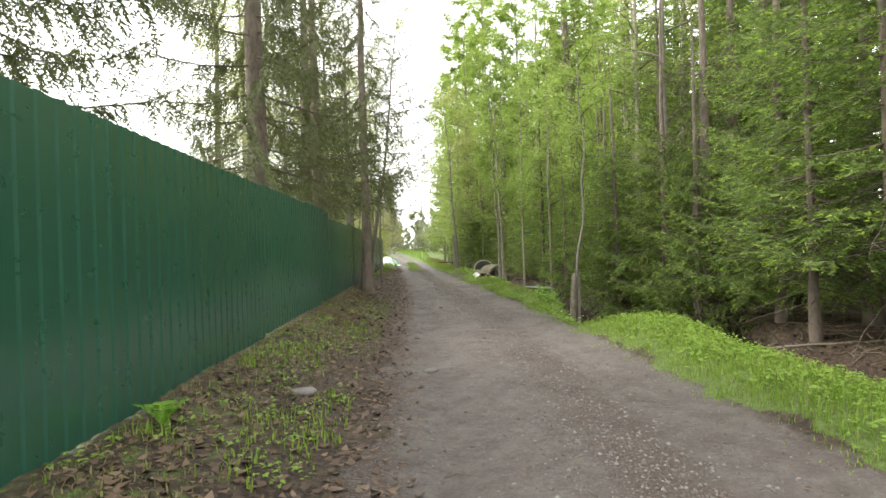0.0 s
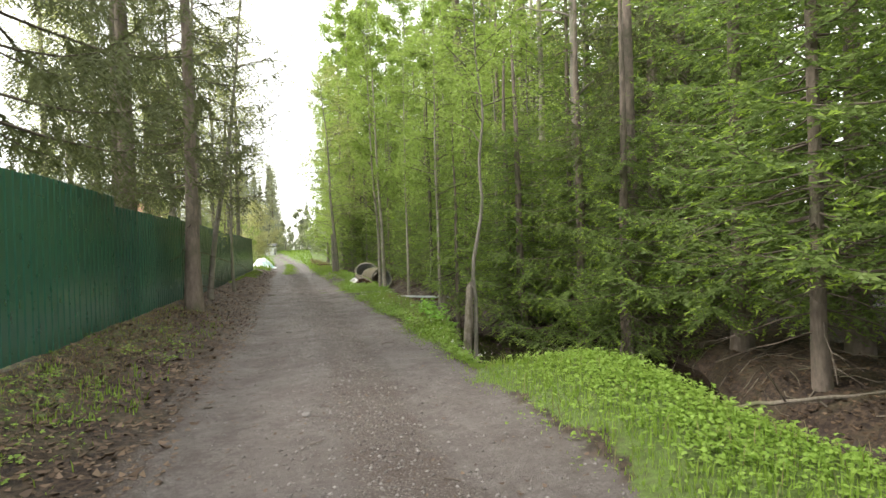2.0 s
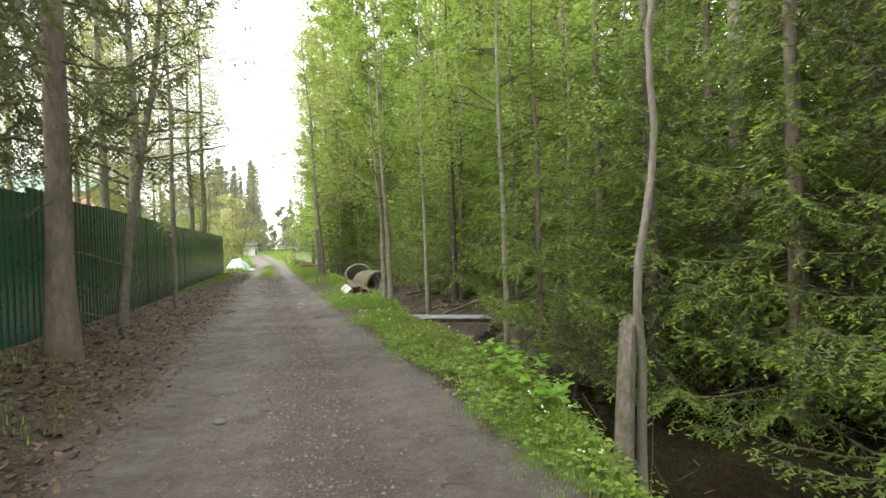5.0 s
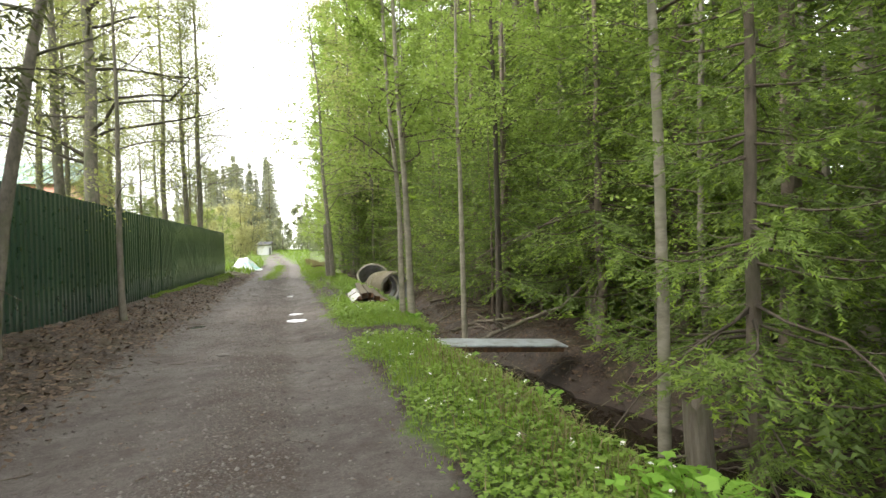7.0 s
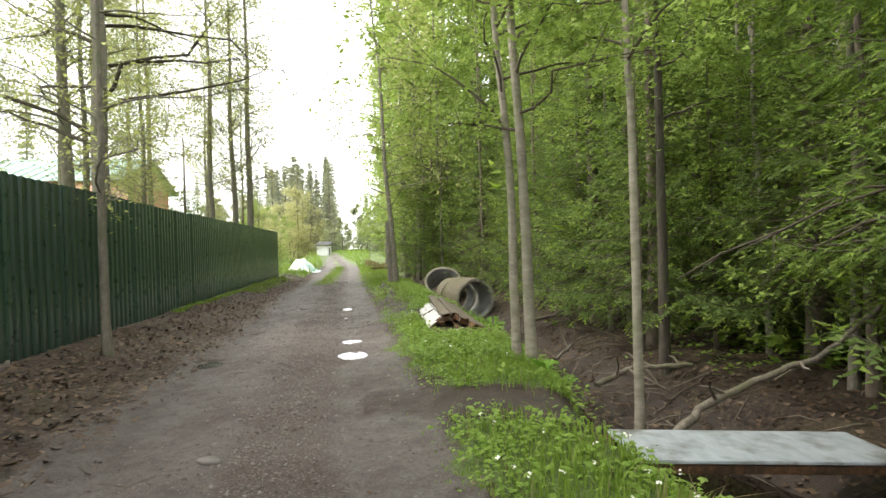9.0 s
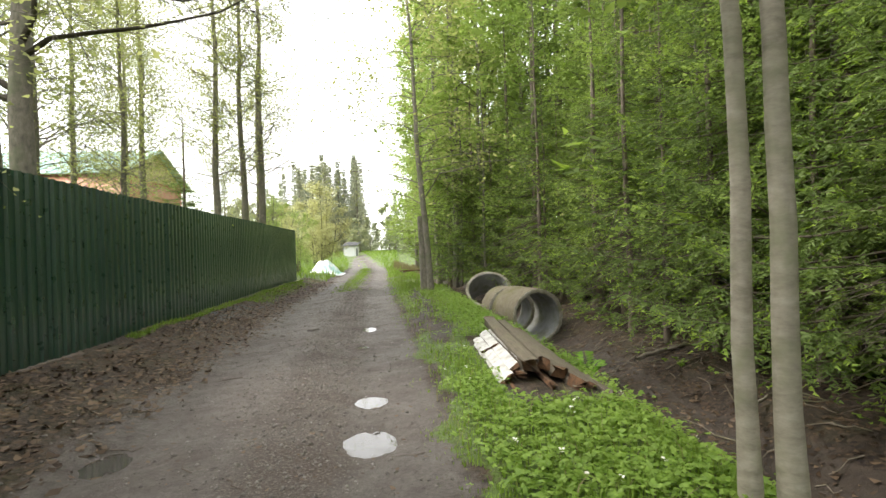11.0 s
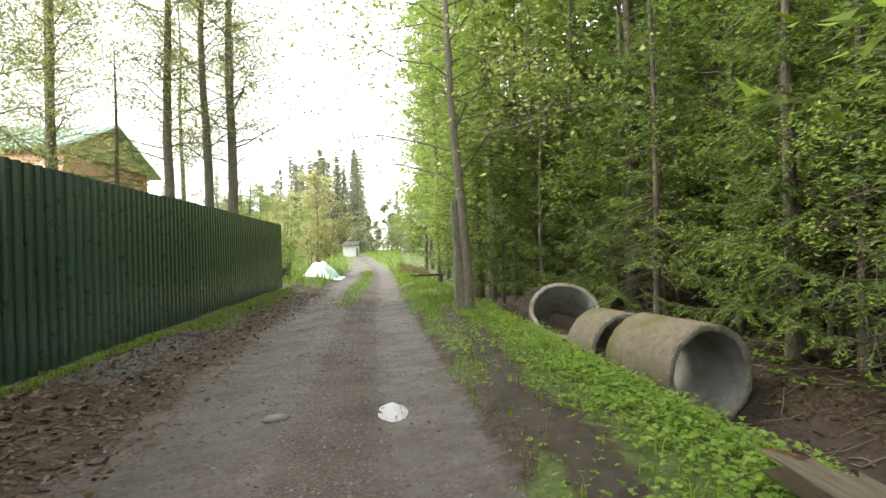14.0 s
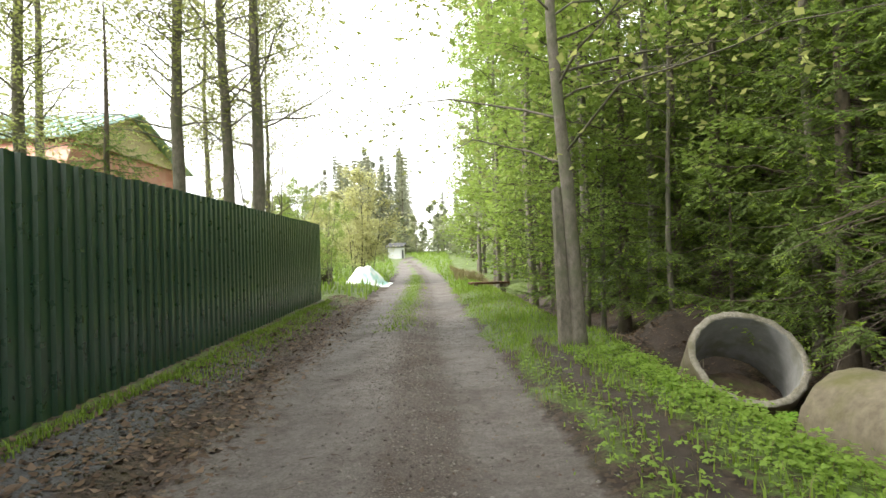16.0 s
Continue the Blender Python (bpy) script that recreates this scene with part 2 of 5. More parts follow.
col = mix(nt, edge("grass", 9.0, 0.6), col, grass_c)
col = mix(nt, edge("mud", 4.0, 0.3), col, ramp(nt, mid_n, [(0.3, (0.03, 0.022, 0.017)), (0.7, (0.075, 0.055, 0.042))]))
col = mix(nt, edge("gravel", 4.0, 0.4), col, ramp(nt, fine, [(0.35, (0.05, 0.052, 0.055)), (0.7, (0.13, 0.13, 0.135))]))
nt.links.new(col, p.inputs["Base Color"])
damp = ramp(nt, noise_of(nt, v, 1.3, 4), [(0.45, (0.62,) * 3), (0.65, (0.93,) * 3)])
nt.links.new(damp, p.inputs["Roughness"])
hgt = maths(nt, "ADD", maths(nt, "MULTIPLY", fine, 0.3), maths(nt, "ADD", maths(nt, "MULTIPLY", grit, 0.35), maths(nt, "MULTIPLY", mid_n, 0.5)))
bump(nt, p, hgt, 0.9, 0.06)

# ---- helpers for meshes ----
rng = np.random.default_rng(7)


def mesh_of(name, verts, faces, mats, mat_index=None, smooth=False):
    me = bpy.data.meshes.new(name)
    verts = np.asarray(verts, dtype=np.float32).reshape(-1, 3)
    if isinstance(faces, np.ndarray):
        n, k = faces.shape
        me.vertices.add(len(verts))
        me.vertices.foreach_set("co", verts.ravel())
        me.loops.add(n * k)
        me.loops.foreach_set("vertex_index", faces.astype(np.int32).ravel())
        me.polygons.add(n)
        me.polygons.foreach_set("loop_start", np.arange(0, n * k, k, dtype=np.int32))
        me.polygons.foreach_set("loop_total", np.full(n, k, dtype=np.int32))
        me.update(calc_edges=True)
    else:
        me.from_pydata([tuple(map(float, q)) for q in verts], [], [tuple(map(int, f)) for f in faces])
    for mt in mats if isinstance(mats, (list, tuple)) else [mats]:
        me.materials.append(mt)
    if mat_index is not None:
        me.polygons.foreach_set("material_index", np.asarray(mat_index, dtype=np.int32))
    if smooth:
        me.polygons.foreach_set("use_smooth", np.ones(len(me.polygons), dtype=bool))
    me.validate()
    return me


def put(name, me, parent=None, m=None, label=""):
    ob = new(name, me)
    if parent is not None:
        ob.parent = parent
    if m is not None:
        ob.matrix_basis = m
    if label:
        ob["label"] = label
    return ob


def part(name, bm, mat, parent, label="", smooth=False):
    me = bpy.data.meshes.new(name)
    bm.to_mesh(me)
    bm.free()
    me.materials.append(mat)
    if smooth:
        me.polygons.foreach_set("use_smooth", np.ones(len(me.polygons), dtype=bool))
    return put(name, me, parent, None, label)


def thing(name, m, label, category, group="", kind=""):
    ob = new(name)
    ob.empty_display_size = 0.2
    ob.matrix_basis = m
    return tagged(ob, label, category, group, kind)


def box(bm, x0, y0, z0, x1, y1, z1, bev=0.0, m=None):
    r = bmesh.ops.create_cube(bm, size=1.0)
    mm = Matrix.Translation(((x0 + x1) / 2, (y0 + y1) / 2, (z0 + z1) / 2)) @ Matrix.Diagonal((x1 - x0, y1 - y0, z1 - z0, 1))
    bmesh.ops.transform(bm, matrix=(m @ mm) if m else mm, verts=r["verts"])
    if bev:
        es = list({e for q in r["verts"] for e in q.link_edges})
        bmesh.ops.bevel(bm, geom=es, offset=bev, segments=2, affect="EDGES")


def tubes(paths, sides=6):
    """Tapered tubes: each path is (points n x 3, radii n). Gives verts and quads."""
    vs, fs, n0 = [], [], 0
    ang = np.linspace(0, 2 * np.pi, sides, endpoint=False)
    for pts, rad in paths:
        pts = np.asarray(pts, float)
        rad = np.asarray(rad, float)
        n = len(pts)
        tan = np.gradient(pts, axis=0)
        tan /= np.linalg.norm(tan, axis=1)[:, None] + 1e-9
        ref = np.where(np.abs(tan[:, 2:3]) > 0.9, [[1.0, 0, 0]], [[0, 0, 1.0]])
        u = np.cross(tan, ref)
        u /= np.linalg.norm(u, axis=1)[:, None] + 1e-9
        w = np.cross(tan, u)
        ring = pts[:, None] + rad[:, None, None] * (np.cos(ang)[None, :, None] * u[:, None] + np.sin(ang)[None, :, None] * w[:, None])
        vs.append(ring.reshape(-1, 3))
        i = np.arange(n - 1)[:, None] * sides
        j = np.arange(sides)[None]
        k = (j + 1) % sides
        fs.append((n0 + np.stack([i + j, i + k, i + sides + k, i + sides + j], -1)).reshape(-1, 4))
        n0 += n * sides
    return np.concatenate(vs), np.concatenate(fs)


def unit(a):
    return a / (np.linalg.norm(a, axis=-1, keepdims=True) + 1e-9)


def blades(base, way, side, length, width):
    """Narrow triangles from base along way; side spans the foot. Arrays n x 3."""
    n = len(base)
    a = base - side * (width / 2)[:, None]
    b = base + side * (width / 2)[:, None]
    c = base + way * length[:, None]
    return np.stack([a, b, c], 1).reshape(-1, 3), np.arange(3 * n).reshape(n, 3)


def leaves_mesh(base, way, side, length, width, fold=0.15):
    """Pointed four-corner leaves, slightly folded."""
    n = len(base)
    nor = np.cross(way, side)
    mid = base + way * (length * 0.45)[:, None] + nor * (length * fold)[:, None]
    a = mid - side * (width / 2)[:, None]
    b = mid + side * (width / 2)[:, None]
    c = base + way * length[:, None]
    return np.stack([base, b, c, a], 1).reshape(-1, 3), np.arange(4 * n).reshape(n, 4)


# ---- the lie of the land ----
CX = [(-40, 1.05), (0, 1.03), (8, 1.07), (14, 0.98), (20, 0.74), (26, 0.54), (32, 0.26), (40, 0.06), (50, -0.08), (60, -0.45), (70, -1.2), (90, -3.4), (140, -9)]
HW = [(-40, 1.38), (0, 1.38), (9, 1.4), (20, 1.23), (27, 1.2), (32, 1.24), (40, 1.18), (60, 1.15)]


def along(tab, y):
    return np.interp(y, [a for a, b in tab], [b for a, b in tab])


def smooth(a, b, t):
    q = np.clip((t - a) / (b - a), 0, 1)
    return q * q * (3 - 2 * q)


def waves(x, y):
    return (np.sin(x * 2.1 + 1.3 * np.sin(y * 0.9)) * np.sin(y * 1.7 + 1.1 * np.sin(x * 1.3)) + 0.6 * np.sin(x * 5.3 + y * 3.1) * np.sin(y * 4.7 - x * 2.2)
            + 0.35 * np.sin(x * 11.7 - y * 7.3) * np.sin(y * 12.9 + x * 4.1))


CREST = [(-40, 3.6), (3, 3.7), (6.7, 3.66), (8.0, 3.75), (8.6, 3.1), (9.2, 2.6), (10.5, 2.6), (11.6, 2.85), (13, 3.1), (16.5, 3.06), (17.3, 2.93), (18.8, 2.93), (19.6, 3.1), (24, 3.2), (45, 2.6), (60, 1.6)]
FAR_SIDE = [(-40, 5.0), (3, 4.9), (8, 5.2), (10, 6.2), (12.5, 6.3), (14, 5.2), (16, 5.0), (18, 4.75), (20, 4.7), (24, 4.6), (27, 4.9), (31, 4.9), (33, 4.5), (60, 4.0)]
DEPTH = [(-40, 0.35), (3, 0.4), (7, 0.55), (9, 0.95), (13, 0.95), (15, 0.62), (19, 0.5), (21, 0.36), (25, 0.36), (27.5, 0.5), (31.5, 0.45), (33, 0.25), (45, 0.3), (70, 0.1)]
PUDDLES = [(-0.2, 21.95, 0.2, 0.24), (1.52, 22.05, 0.27, 0.3), (1.5, 23.1, 0.2, 0.2), (1.2, 25.82, 0.12, 0.14), (1.2, 27.7, 0.2, 0.36)]
FENCE_X = [(-30, -1.9), (20, -1.9), (28, -2.08), (32, -2.18), (41, -2.28), (90, -3)]


def rut(y):
    """The line of the narrow footpath on the verge."""
    return 2.24 + 0.07 * np.sin(y * 1.3) + 0.05 * np.sin(y * 3.1 + 1)


def rag(y, k):
    """How far the lane's edge wanders."""
    return 0.09 * np.sin(y * 1.9 + k) + 0.06 * np.sin(y * 4.7 + 2 * k) + 0.04 * np.sin(y * 11.3 + k)


def land(x, y):
    """Height of the ground."""
    x = np.asarray(x, float)
    y = np.asarray(y, float)
    c, h = along(CX, y), along(HW, y)
    d = x - c
    w = waves(x, y)
    z = 0.012 * w * 0.6
    z = z - 0.03 * np.exp(-((np.abs(d) - 0.78) / 0.26) ** 2) + 0.02 * np.exp(-(d / 0.3) ** 2)
    # bank to the fence
    fx = along(FENCE_X, y)
    bank = along([(-30, 0.33), (17, 0.33), (22, 0.2), (30, 0.2), (42, 0.2), (60, 0.1)], y)
    z = z + bank * smooth(0, 1, (c - h * 0.98 - x) / np.maximum(c - h - fx, 0.2)) + 0.02 * w * smooth(0.2, 1, (c - h - x))
    # grassy verge, ditch, woodland floor
    cr, fs, dp = along(CREST, y), along(FAR_SIDE, y), along(DEPTH, y)
    z = z + 0.13 * smooth(-0.05, 0.75, d - h)
    mound = 0.13 * np.exp(-((x - 3.5) / 0.5) ** 2 - ((y - 7.9) / 1.0) ** 2)
    down = smooth(0, 1, (x - cr) / 0.75)
    up = smooth(0, 1, (x - fs + 0.55) / 0.9)
    z = z - (dp + 0.13) * down + (dp - 0.1) * up + mound
    z = z + (0.05 * w + 0.05 * np.sin(x * 0.7) * np.sin(y * 0.6)) * smooth(0.2, 1.0, x - cr)
    # rise at the far end
    z = z + 1.15 * smooth(58, 105, y) + 0.012 * np.clip(y - 105, 0, 400) ** 0.8
    # soil heaps past the rings
    z = z + 0.72 * np.exp(-((x - 4.25) / 0.9) ** 2 - ((y - 33.9) / 0.75) ** 2)
    for px, py, pr, ql in PUDDLES:
        z = z - 0.035 * np.exp(-(((x - px) / (pr * 1.1)) ** 2 + ((y - py) / (ql * 1.1)) ** 2) ** 2)
    return z


def trodden(x, y):
    """The bare trodden patch from the lane to the sheet over the ditch."""
    u = np.clip((x - 1.8) / 1.5, 0, 1)
    return np.exp(-((y - (19.75 - 1.25 * u)) / (0.55 + 0.08 * np.sin(x * 7))) ** 4) * (x > 1.6) * (x < 3.6)


def lay(x, y):
    return float(land(x, y))


def lines(lo, hi, step, out_lo, out_hi):
    core = np.arange(lo, hi + step / 2, step)
    def grow(n):
        s, r = [], step
        tot = 0
        while tot < n:
            r *= 1.22
            tot += r
            s.append(tot)
        return np.array(s)
    return np.concatenate([(lo - grow(lo - out_lo))[::-1], core, hi + grow(out_hi - hi)])


gx = lines(-3.2, 7.0, 0.085, -700, 700)
gy = lines(-1.0, 48.0, 0.13, -500, 900)
GX, GY = np.meshgrid(gx, gy)
GZ = land(GX, GY)
nx, ny = len(gx), len(gy)
ii = (np.arange(ny - 1)[:, None] * nx + np.arange(nx - 1)[None]).ravel()
me = mesh_of("ground", np.stack([GX, GY, GZ], -1).reshape(-1, 3), np.stack([ii, ii + 1, ii + nx + 1, ii + nx], -1), M_GROUND, smooth=True)
c, h = along(CX, GY), along(HW, GY)
d = GX - c
cr = along(CREST, GY)
f_road = 0.5 + 0.5 * np.clip((h + np.where(d > 0, 0.15, rag(GY, 2.0)) - np.abs(d)) / 0.3, -1, 1)
f_loose = np.exp(-((d - 0.35) / 0.38) ** 2) + 0.9 * smooth(0.95, 1.4, -d) + 0.3 * smooth(1.15, 1.5, d)
f_loose = np.clip(f_loose, 0, 1)
strip = smooth(33, 44, GY) * np.exp(-((d + 0.05) / 0.28) ** 2)
f_grass = (smooth(0.0, 0.3, d - h - rag(GY, 1.0) - 0.05) * (1 - smooth(-0.1, 0.35, GX - cr))) * (GY < 400)
f_grass = np.maximum(f_grass, strip * 0.75)
f_grass = np.maximum(f_grass, (smooth(0.2, 0.9, -d - h) * 0.42 * (1 - smooth(13, 20, GY))))
f_grass = np.maximum(f_grass, smooth(38, 43, GY) * smooth(0.1, 0.5, np.abs(d) - h) * 0.9)
f_grass = np.maximum(f_grass, smooth(55, 70, GY) * 0.9 * (np.abs(d) > h * 0.9))
f_grass = np.maximum(f_grass, smooth(-2.3, -3.2, GX) * 0.8)
f_mud = smooth(0.2, 0.6, GX - cr) * (1 - smooth(-0.3, 0.1, GX - along(FAR_SIDE, GY))) * (1 - smooth(44, 50, GY))
f_mud = np.maximum(f_mud, 0.75 * np.exp(-((GX - rut(GY)) / 0.17) ** 2) * smooth(24, 26, GY) * (1 - smooth(33, 36, GY)))
f_mud = np.maximum(f_mud, 0.6 * trodden(GX, GY))
f_grass = f_grass * (1 - trodden(GX, GY)) * (1 - 0.8 * np.exp(-((GX - rut(GY)) / 0.17) ** 2) * smooth(24, 26, GY) * (1 - smooth(33, 36, GY)))
f_grass = f_grass * (1 - 0.75 * smooth(2.45, 2.6, GX) * (1 - smooth(3.3, 3.5, GX)) * smooth(21.8, 22.4, GY) * (1 - smooth(25.0, 25.6, GY)))
f_grass = np.maximum(f_grass, 0.85 * np.exp(-((GX - along(FENCE_X, GY) - 0.14) / 0.13) ** 2) * smooth(25, 27, GY) * (1 - smooth(40, 42, GY)))
f_grass = f_grass * (1 - 0.45 * smooth(24, 27, GY) * (1 - smooth(32, 35, GY)) * (GX > 1.5) * (GX < 2.8))
f_pale = smooth(23, 32, GY)
f_gravel = 0.8 * np.exp(-((GX + 1.6) / 0.35) ** 2) * smooth(27, 29, GY) * (1 - smooth(33, 36, GY))
for nm, arr in (("road", f_road), ("loose", f_loose), ("grass", f_grass), ("mud", f_mud), ("gravel", f_gravel), ("pale", f_pale)):
    at = me.attributes.new(nm, "FLOAT", "POINT")
    at.data.foreach_set("value", np.clip(arr, 0, 1).astype(np.float32).ravel())
tagged(put("ground", me), "packed dirt lane between grassy verge, leaf litter and ditch", "ground", kind="structure")

# water in the ditch, puddles on the lane


def sheet_of(name, mat, pts, z, label, cat):
    bm = bmesh.new()
    bm.faces.new([bm.verts.new((a, b, z)) for a, b in pts])
    ob = part(name, bm, mat, None)
    return tagged(ob, label, cat, kind="structure")


sheet_of("water", M_WATER, [(3.0, 8.3), (3.0, 20.5), (5.4, 20.5), (5.6, 14.2), (7.4, 13.4), (7.4, 8.3)], -0.47, "dark still water in the ditch", "water")
for px, py, pr, ql in PUDDLES:
    k = 60
    pts = []
    for i in range(k):
        a = 2 * math.pi * i / k
        q = 1 + 0.22 * math.sin(2 * a + px * 5) + 0.15 * math.sin(5 * a + py) + 0.09 * math.sin(9 * a + px) + 0.05 * math.sin(17 * a)
        pts.append((px + 1.2 * pr * q * math.cos(a), py + 1.2 * ql * q * math.sin(a)))
    sheet_of("puddle", M_PUDDLE, pts, float(land(px, py)) + 0.0135, "shallow puddle reflecting the sky on the lane", "puddle")

# ---- the fence ----


def fence_sheet(width, height, pitch=0.1643, depth=0.034, mat=M_FENCE):
    """One ribbed sheet, foot at z 0, running along y, front towards +x."""
    prof, y = [], 0.0
    while y < width - 1e-6:
        for f, dd in ((0.0, 0.0), (0.45, 0.0), (0.55, depth), (0.9, depth)):
            if y + f * pitch <= width:
                prof.append((dd, y + f * pitch))
        y += pitch
    prof.append((0.0, width))
    vs, fs = [], []
    rows = [0.0, height]
    for t_off in (0.0, -0.002):
        for zz in rows:
            for dd, yy in prof:
                vs.append((dd + t_off, yy, zz))
    n = len(prof)
    for i in range(n - 1):
        fs.append((i, i + 1, n + i + 1, n + i))
        fs.append((2 * n + i + 1, 2 * n + i, 3 * n + i, 3 * n + i + 1))
        fs.append((n + i, n + i + 1, 3 * n + i + 1, 3 * n + i))
        fs.append((i + 1, i, 2 * n + i, 2 * n + i + 1))
    return mesh_of("panel", vs, fs, mat)


RIB = [0.011, 0.011, 0.011, 0.016, 0.016, 0.026, 0.03, 0.032, 0.028]      # how deep the ribs of each stretch are
FENCE = [(-9.0, 7.15, 0.33, 2.235), (7.15, 10.06, 0.35, 2.24), (10.06, 12.76, 0.31, 2.27), (12.76, 16.3, 0.33, 2.125), (16.3, 17.45, 0.33, 2.205),
         (17.45, 21.3, 0.24, 2.15), (21.3, 27.8, 0.2, 2.145), (27.8, 31.8, 0.2, 2.17), (31.8, 41.0, 0.2, 2.19)]
fence = thing("fence", pose(0, 0, 0), "tall dark green ribbed steel sheet fence on a low bank", "fence", kind="structure")
cache = {}
for si, (y0, y1, zb, zt) in enumerate(FENCE):
    n = max(1, round((y1 - y0) / 1.15))
    wd = (y1 - y0) / n
    key = (round(wd, 3), round(zt - zb, 3), RIB[si])
    if key not in cache:
        cache[key] = fence_sheet(wd + 0.03, zt - zb, depth=RIB[si], mat=M_FENCE_TEAL if si < 5 else M_FENCE)
    for i in range(n):
        ya = y0 + i * wd
        xa, xb = along(FENCE_X, ya), along(FENCE_X, ya + wd)
        turn = math.degrees(math.atan2(-(xb - xa), wd))
        lift = rng.uniform(-0.008, 0.008)
        put("panel", cache[key], fence, pose(xa + 0.004 * (i % 2) + 0.006 * (si % 2), ya, zb + lift, 0, rng.uniform(-0.1, 0.1), turn + rng.uniform(-0.08, 0.08)))
    bm = bmesh.new()
    px = along(FENCE_X, y1)
    box(bm, px - 0.12, y1 - 0.03, zb - 0.6, px - 0.062, y1 + 0.03, zt - 0.08, 0.004)
    part("post", bm, M_FENCE, fence)
    for zr in (zb + 0.3, zt - 0.3):
        bm = bmesh.new()
        xa, xb = along(FENCE_X, y0), along(FENCE_X, y1)
        ln = math.hypot(y1 - y0, xb - xa)
        box(bm, -0.06, 0, -0.02, -0.018, ln, 0.02, 0, pose(xa, y0, zr, 0, 0, math.degrees(math.atan2(-(xb - xa), y1 - y0))))
        part("rail", bm, M_FENCE, fence)

# ---- trees ----


def spruce_data(seed, H, R, z0, blade, wide, gap, dead=0, fine_limbs=True, droop=0.35, hang=0.25, step=0.3, per=5, bare=0.15, twig_gap=0.08, trunk_r=None, mats=None, top=1.0, lean=0.0, low_len=1.0, taper=0.75, every=1, fresh=0.6):
    """A spruce: trunk, limbs and a crown of needle blades on side twigs."""
    r = np.random.default_rng(seed)
    tr = trunk_r or H * 0.0125
    zs = np.linspace(-0.25, H, 14)
    wob = np.cumsum(r.normal(0, 0.012, (14, 2)), 0)
    wob[:, 0] += lean * np.clip(zs, 0, None)
    rad = tr * (1 - np.clip(zs, 0, H) / H) ** 0.8 + 0.006
    rad[0:2] *= (1.5, 1.12)
    axis = np.column_stack([wob, zs])
    tv, tf = tubes([(axis, rad)], 10)
    limbs, B, W, S, L, tip = [], [], [], [], [], []
    z = z0
    while z < H * top - 0.15:
        f = (z - z0 * 0.5) / (H - z0 * 0.5)
        for a in r.uniform(0, 2 * np.pi, 1) + np.arange(per) * 2 * np.pi / per + r.normal(0, 0.3, per):
            ln = R * max(0.06, (1 - f) ** taper) * r.uniform(0.6, 1.12) * (low_len if z < z0 + 1.2 else 1)
            n = 6 if fine_limbs else 3
            s = np.linspace(0, 1, n)
            out = ln * s
            dz = ln * (-droop * (0.6 + f * 0.2) * s + droop * 0.75 * s ** 3) + ln * 0.35 * max(0, f - 0.45) * s
            aa = a + 0.12 * np.sin(s * 3 + r.uniform(0, 6))
            x0 = np.interp(z, zs, axis[:, 0])
            y0 = np.interp(z, zs, axis[:, 1])
            pts = np.column_stack([x0 + out * np.cos(aa), y0 + out * np.sin(aa), z + r.normal(0, 0.06) + dz])
            if len(L) % every == 0:
                limbs.append((pts, np.linspace(0.005 + 0.007 * ln, 0.002, n)))
            nt_ = max(4, int(ln / twig_gap))
            ts = np.sort(r.uniform(bare, 1.0, nt_))
            base = np.column_stack([np.interp(ts, s, pts[:, k]) for k in range(3)])
            tan = unit(np.column_stack([np.interp(ts, s, np.gradient(pts[:, k])) for k in range(3)]))
            sgn = np.where(np.arange(nt_) % 2 == 0, 1.0, -1.0)[:, None]
            side = unit(np.cross(tan, [0, 0, 1.0])) * sgn
            spread = r.uniform(0.6, 1.1, (nt_, 1))
            tw = unit(tan * 0.75 + side * spread + np.array([0, 0, -1.0]) * (hang + r.uniform(-0.2, 0.25, (nt_, 1))))
            tl = (0.08 + 0.42 * ln * (1 - ts) ** 0.7 * r.uniform(0.6, 1.1, nt_)) * min(1.0, 0.7 + 0.2 / max(ln, 0.2))
            tl = np.minimum(tl, 0.6)
            # needles along the limb itself
            no = max(3, int(ln / gap))
            so = r.uniform(bare * 0.7, 1.0, no)
            bo = np.column_stack([np.interp(so, s, pts[:, k]) for k in range(3)])
            to = unit(np.column_stack([np.interp(so, s, np.gradient(pts[:, k])) for k in range(3)]))
            wo = unit(to * 0.8 + unit(np.cross(to, [0, 0, 1.0])) * np.where(np.arange(no) % 2 == 0, 0.8, -0.8)[:, None] + r.normal(0, 0.3, (no, 3)))
            B.append(bo)
            W.append(wo)
            S.append(unit(np.cross(wo, r.normal(0, 0.6, (no, 3)) + np.array([0, 0, 1.0]))))
            L.append(blade * r.uniform(0.7, 1.2, no))
            tip.append(so > 0.93)
            # the limb's own tip
            base = np.vstack([base, pts[-2:-1]])
            tw = np.vstack([tw, unit(tan[-1:])])
            tl = np.append(tl, 0.14 + 0.05 * ln)
            cnt = np.maximum(2, (tl / gap).astype(int))
            idx = np.repeat(np.arange(len(tl)), cnt)
            k = np.concatenate([np.arange(q) for q in cnt])
            u = (k + 0.5) / cnt[idx]
            sag = np.zeros((len(idx), 3))
            sag[:, 2] = -0.35 * hang * tl[idx] * u ** 2
            bp = base[idx] + tw[idx] * (tl[idx] * u)[:, None] + sag
            up = unit(np.cross(tw[idx], [0, 0, 1.0]))
            sg = np.where(k % 2 == 0, 1.0, -1.0)[:, None]
            w = unit(tw[idx] * 0.9 + up * sg * 0.75 + r.normal(0, 0.28, (len(idx), 3)))
            nr = unit(np.cross(w, up * sg + r.normal(0, 0.5, (len(idx), 3))))
            B.append(bp)
            W.append(w)
            S.append(unit(np.cross(w, nr)))
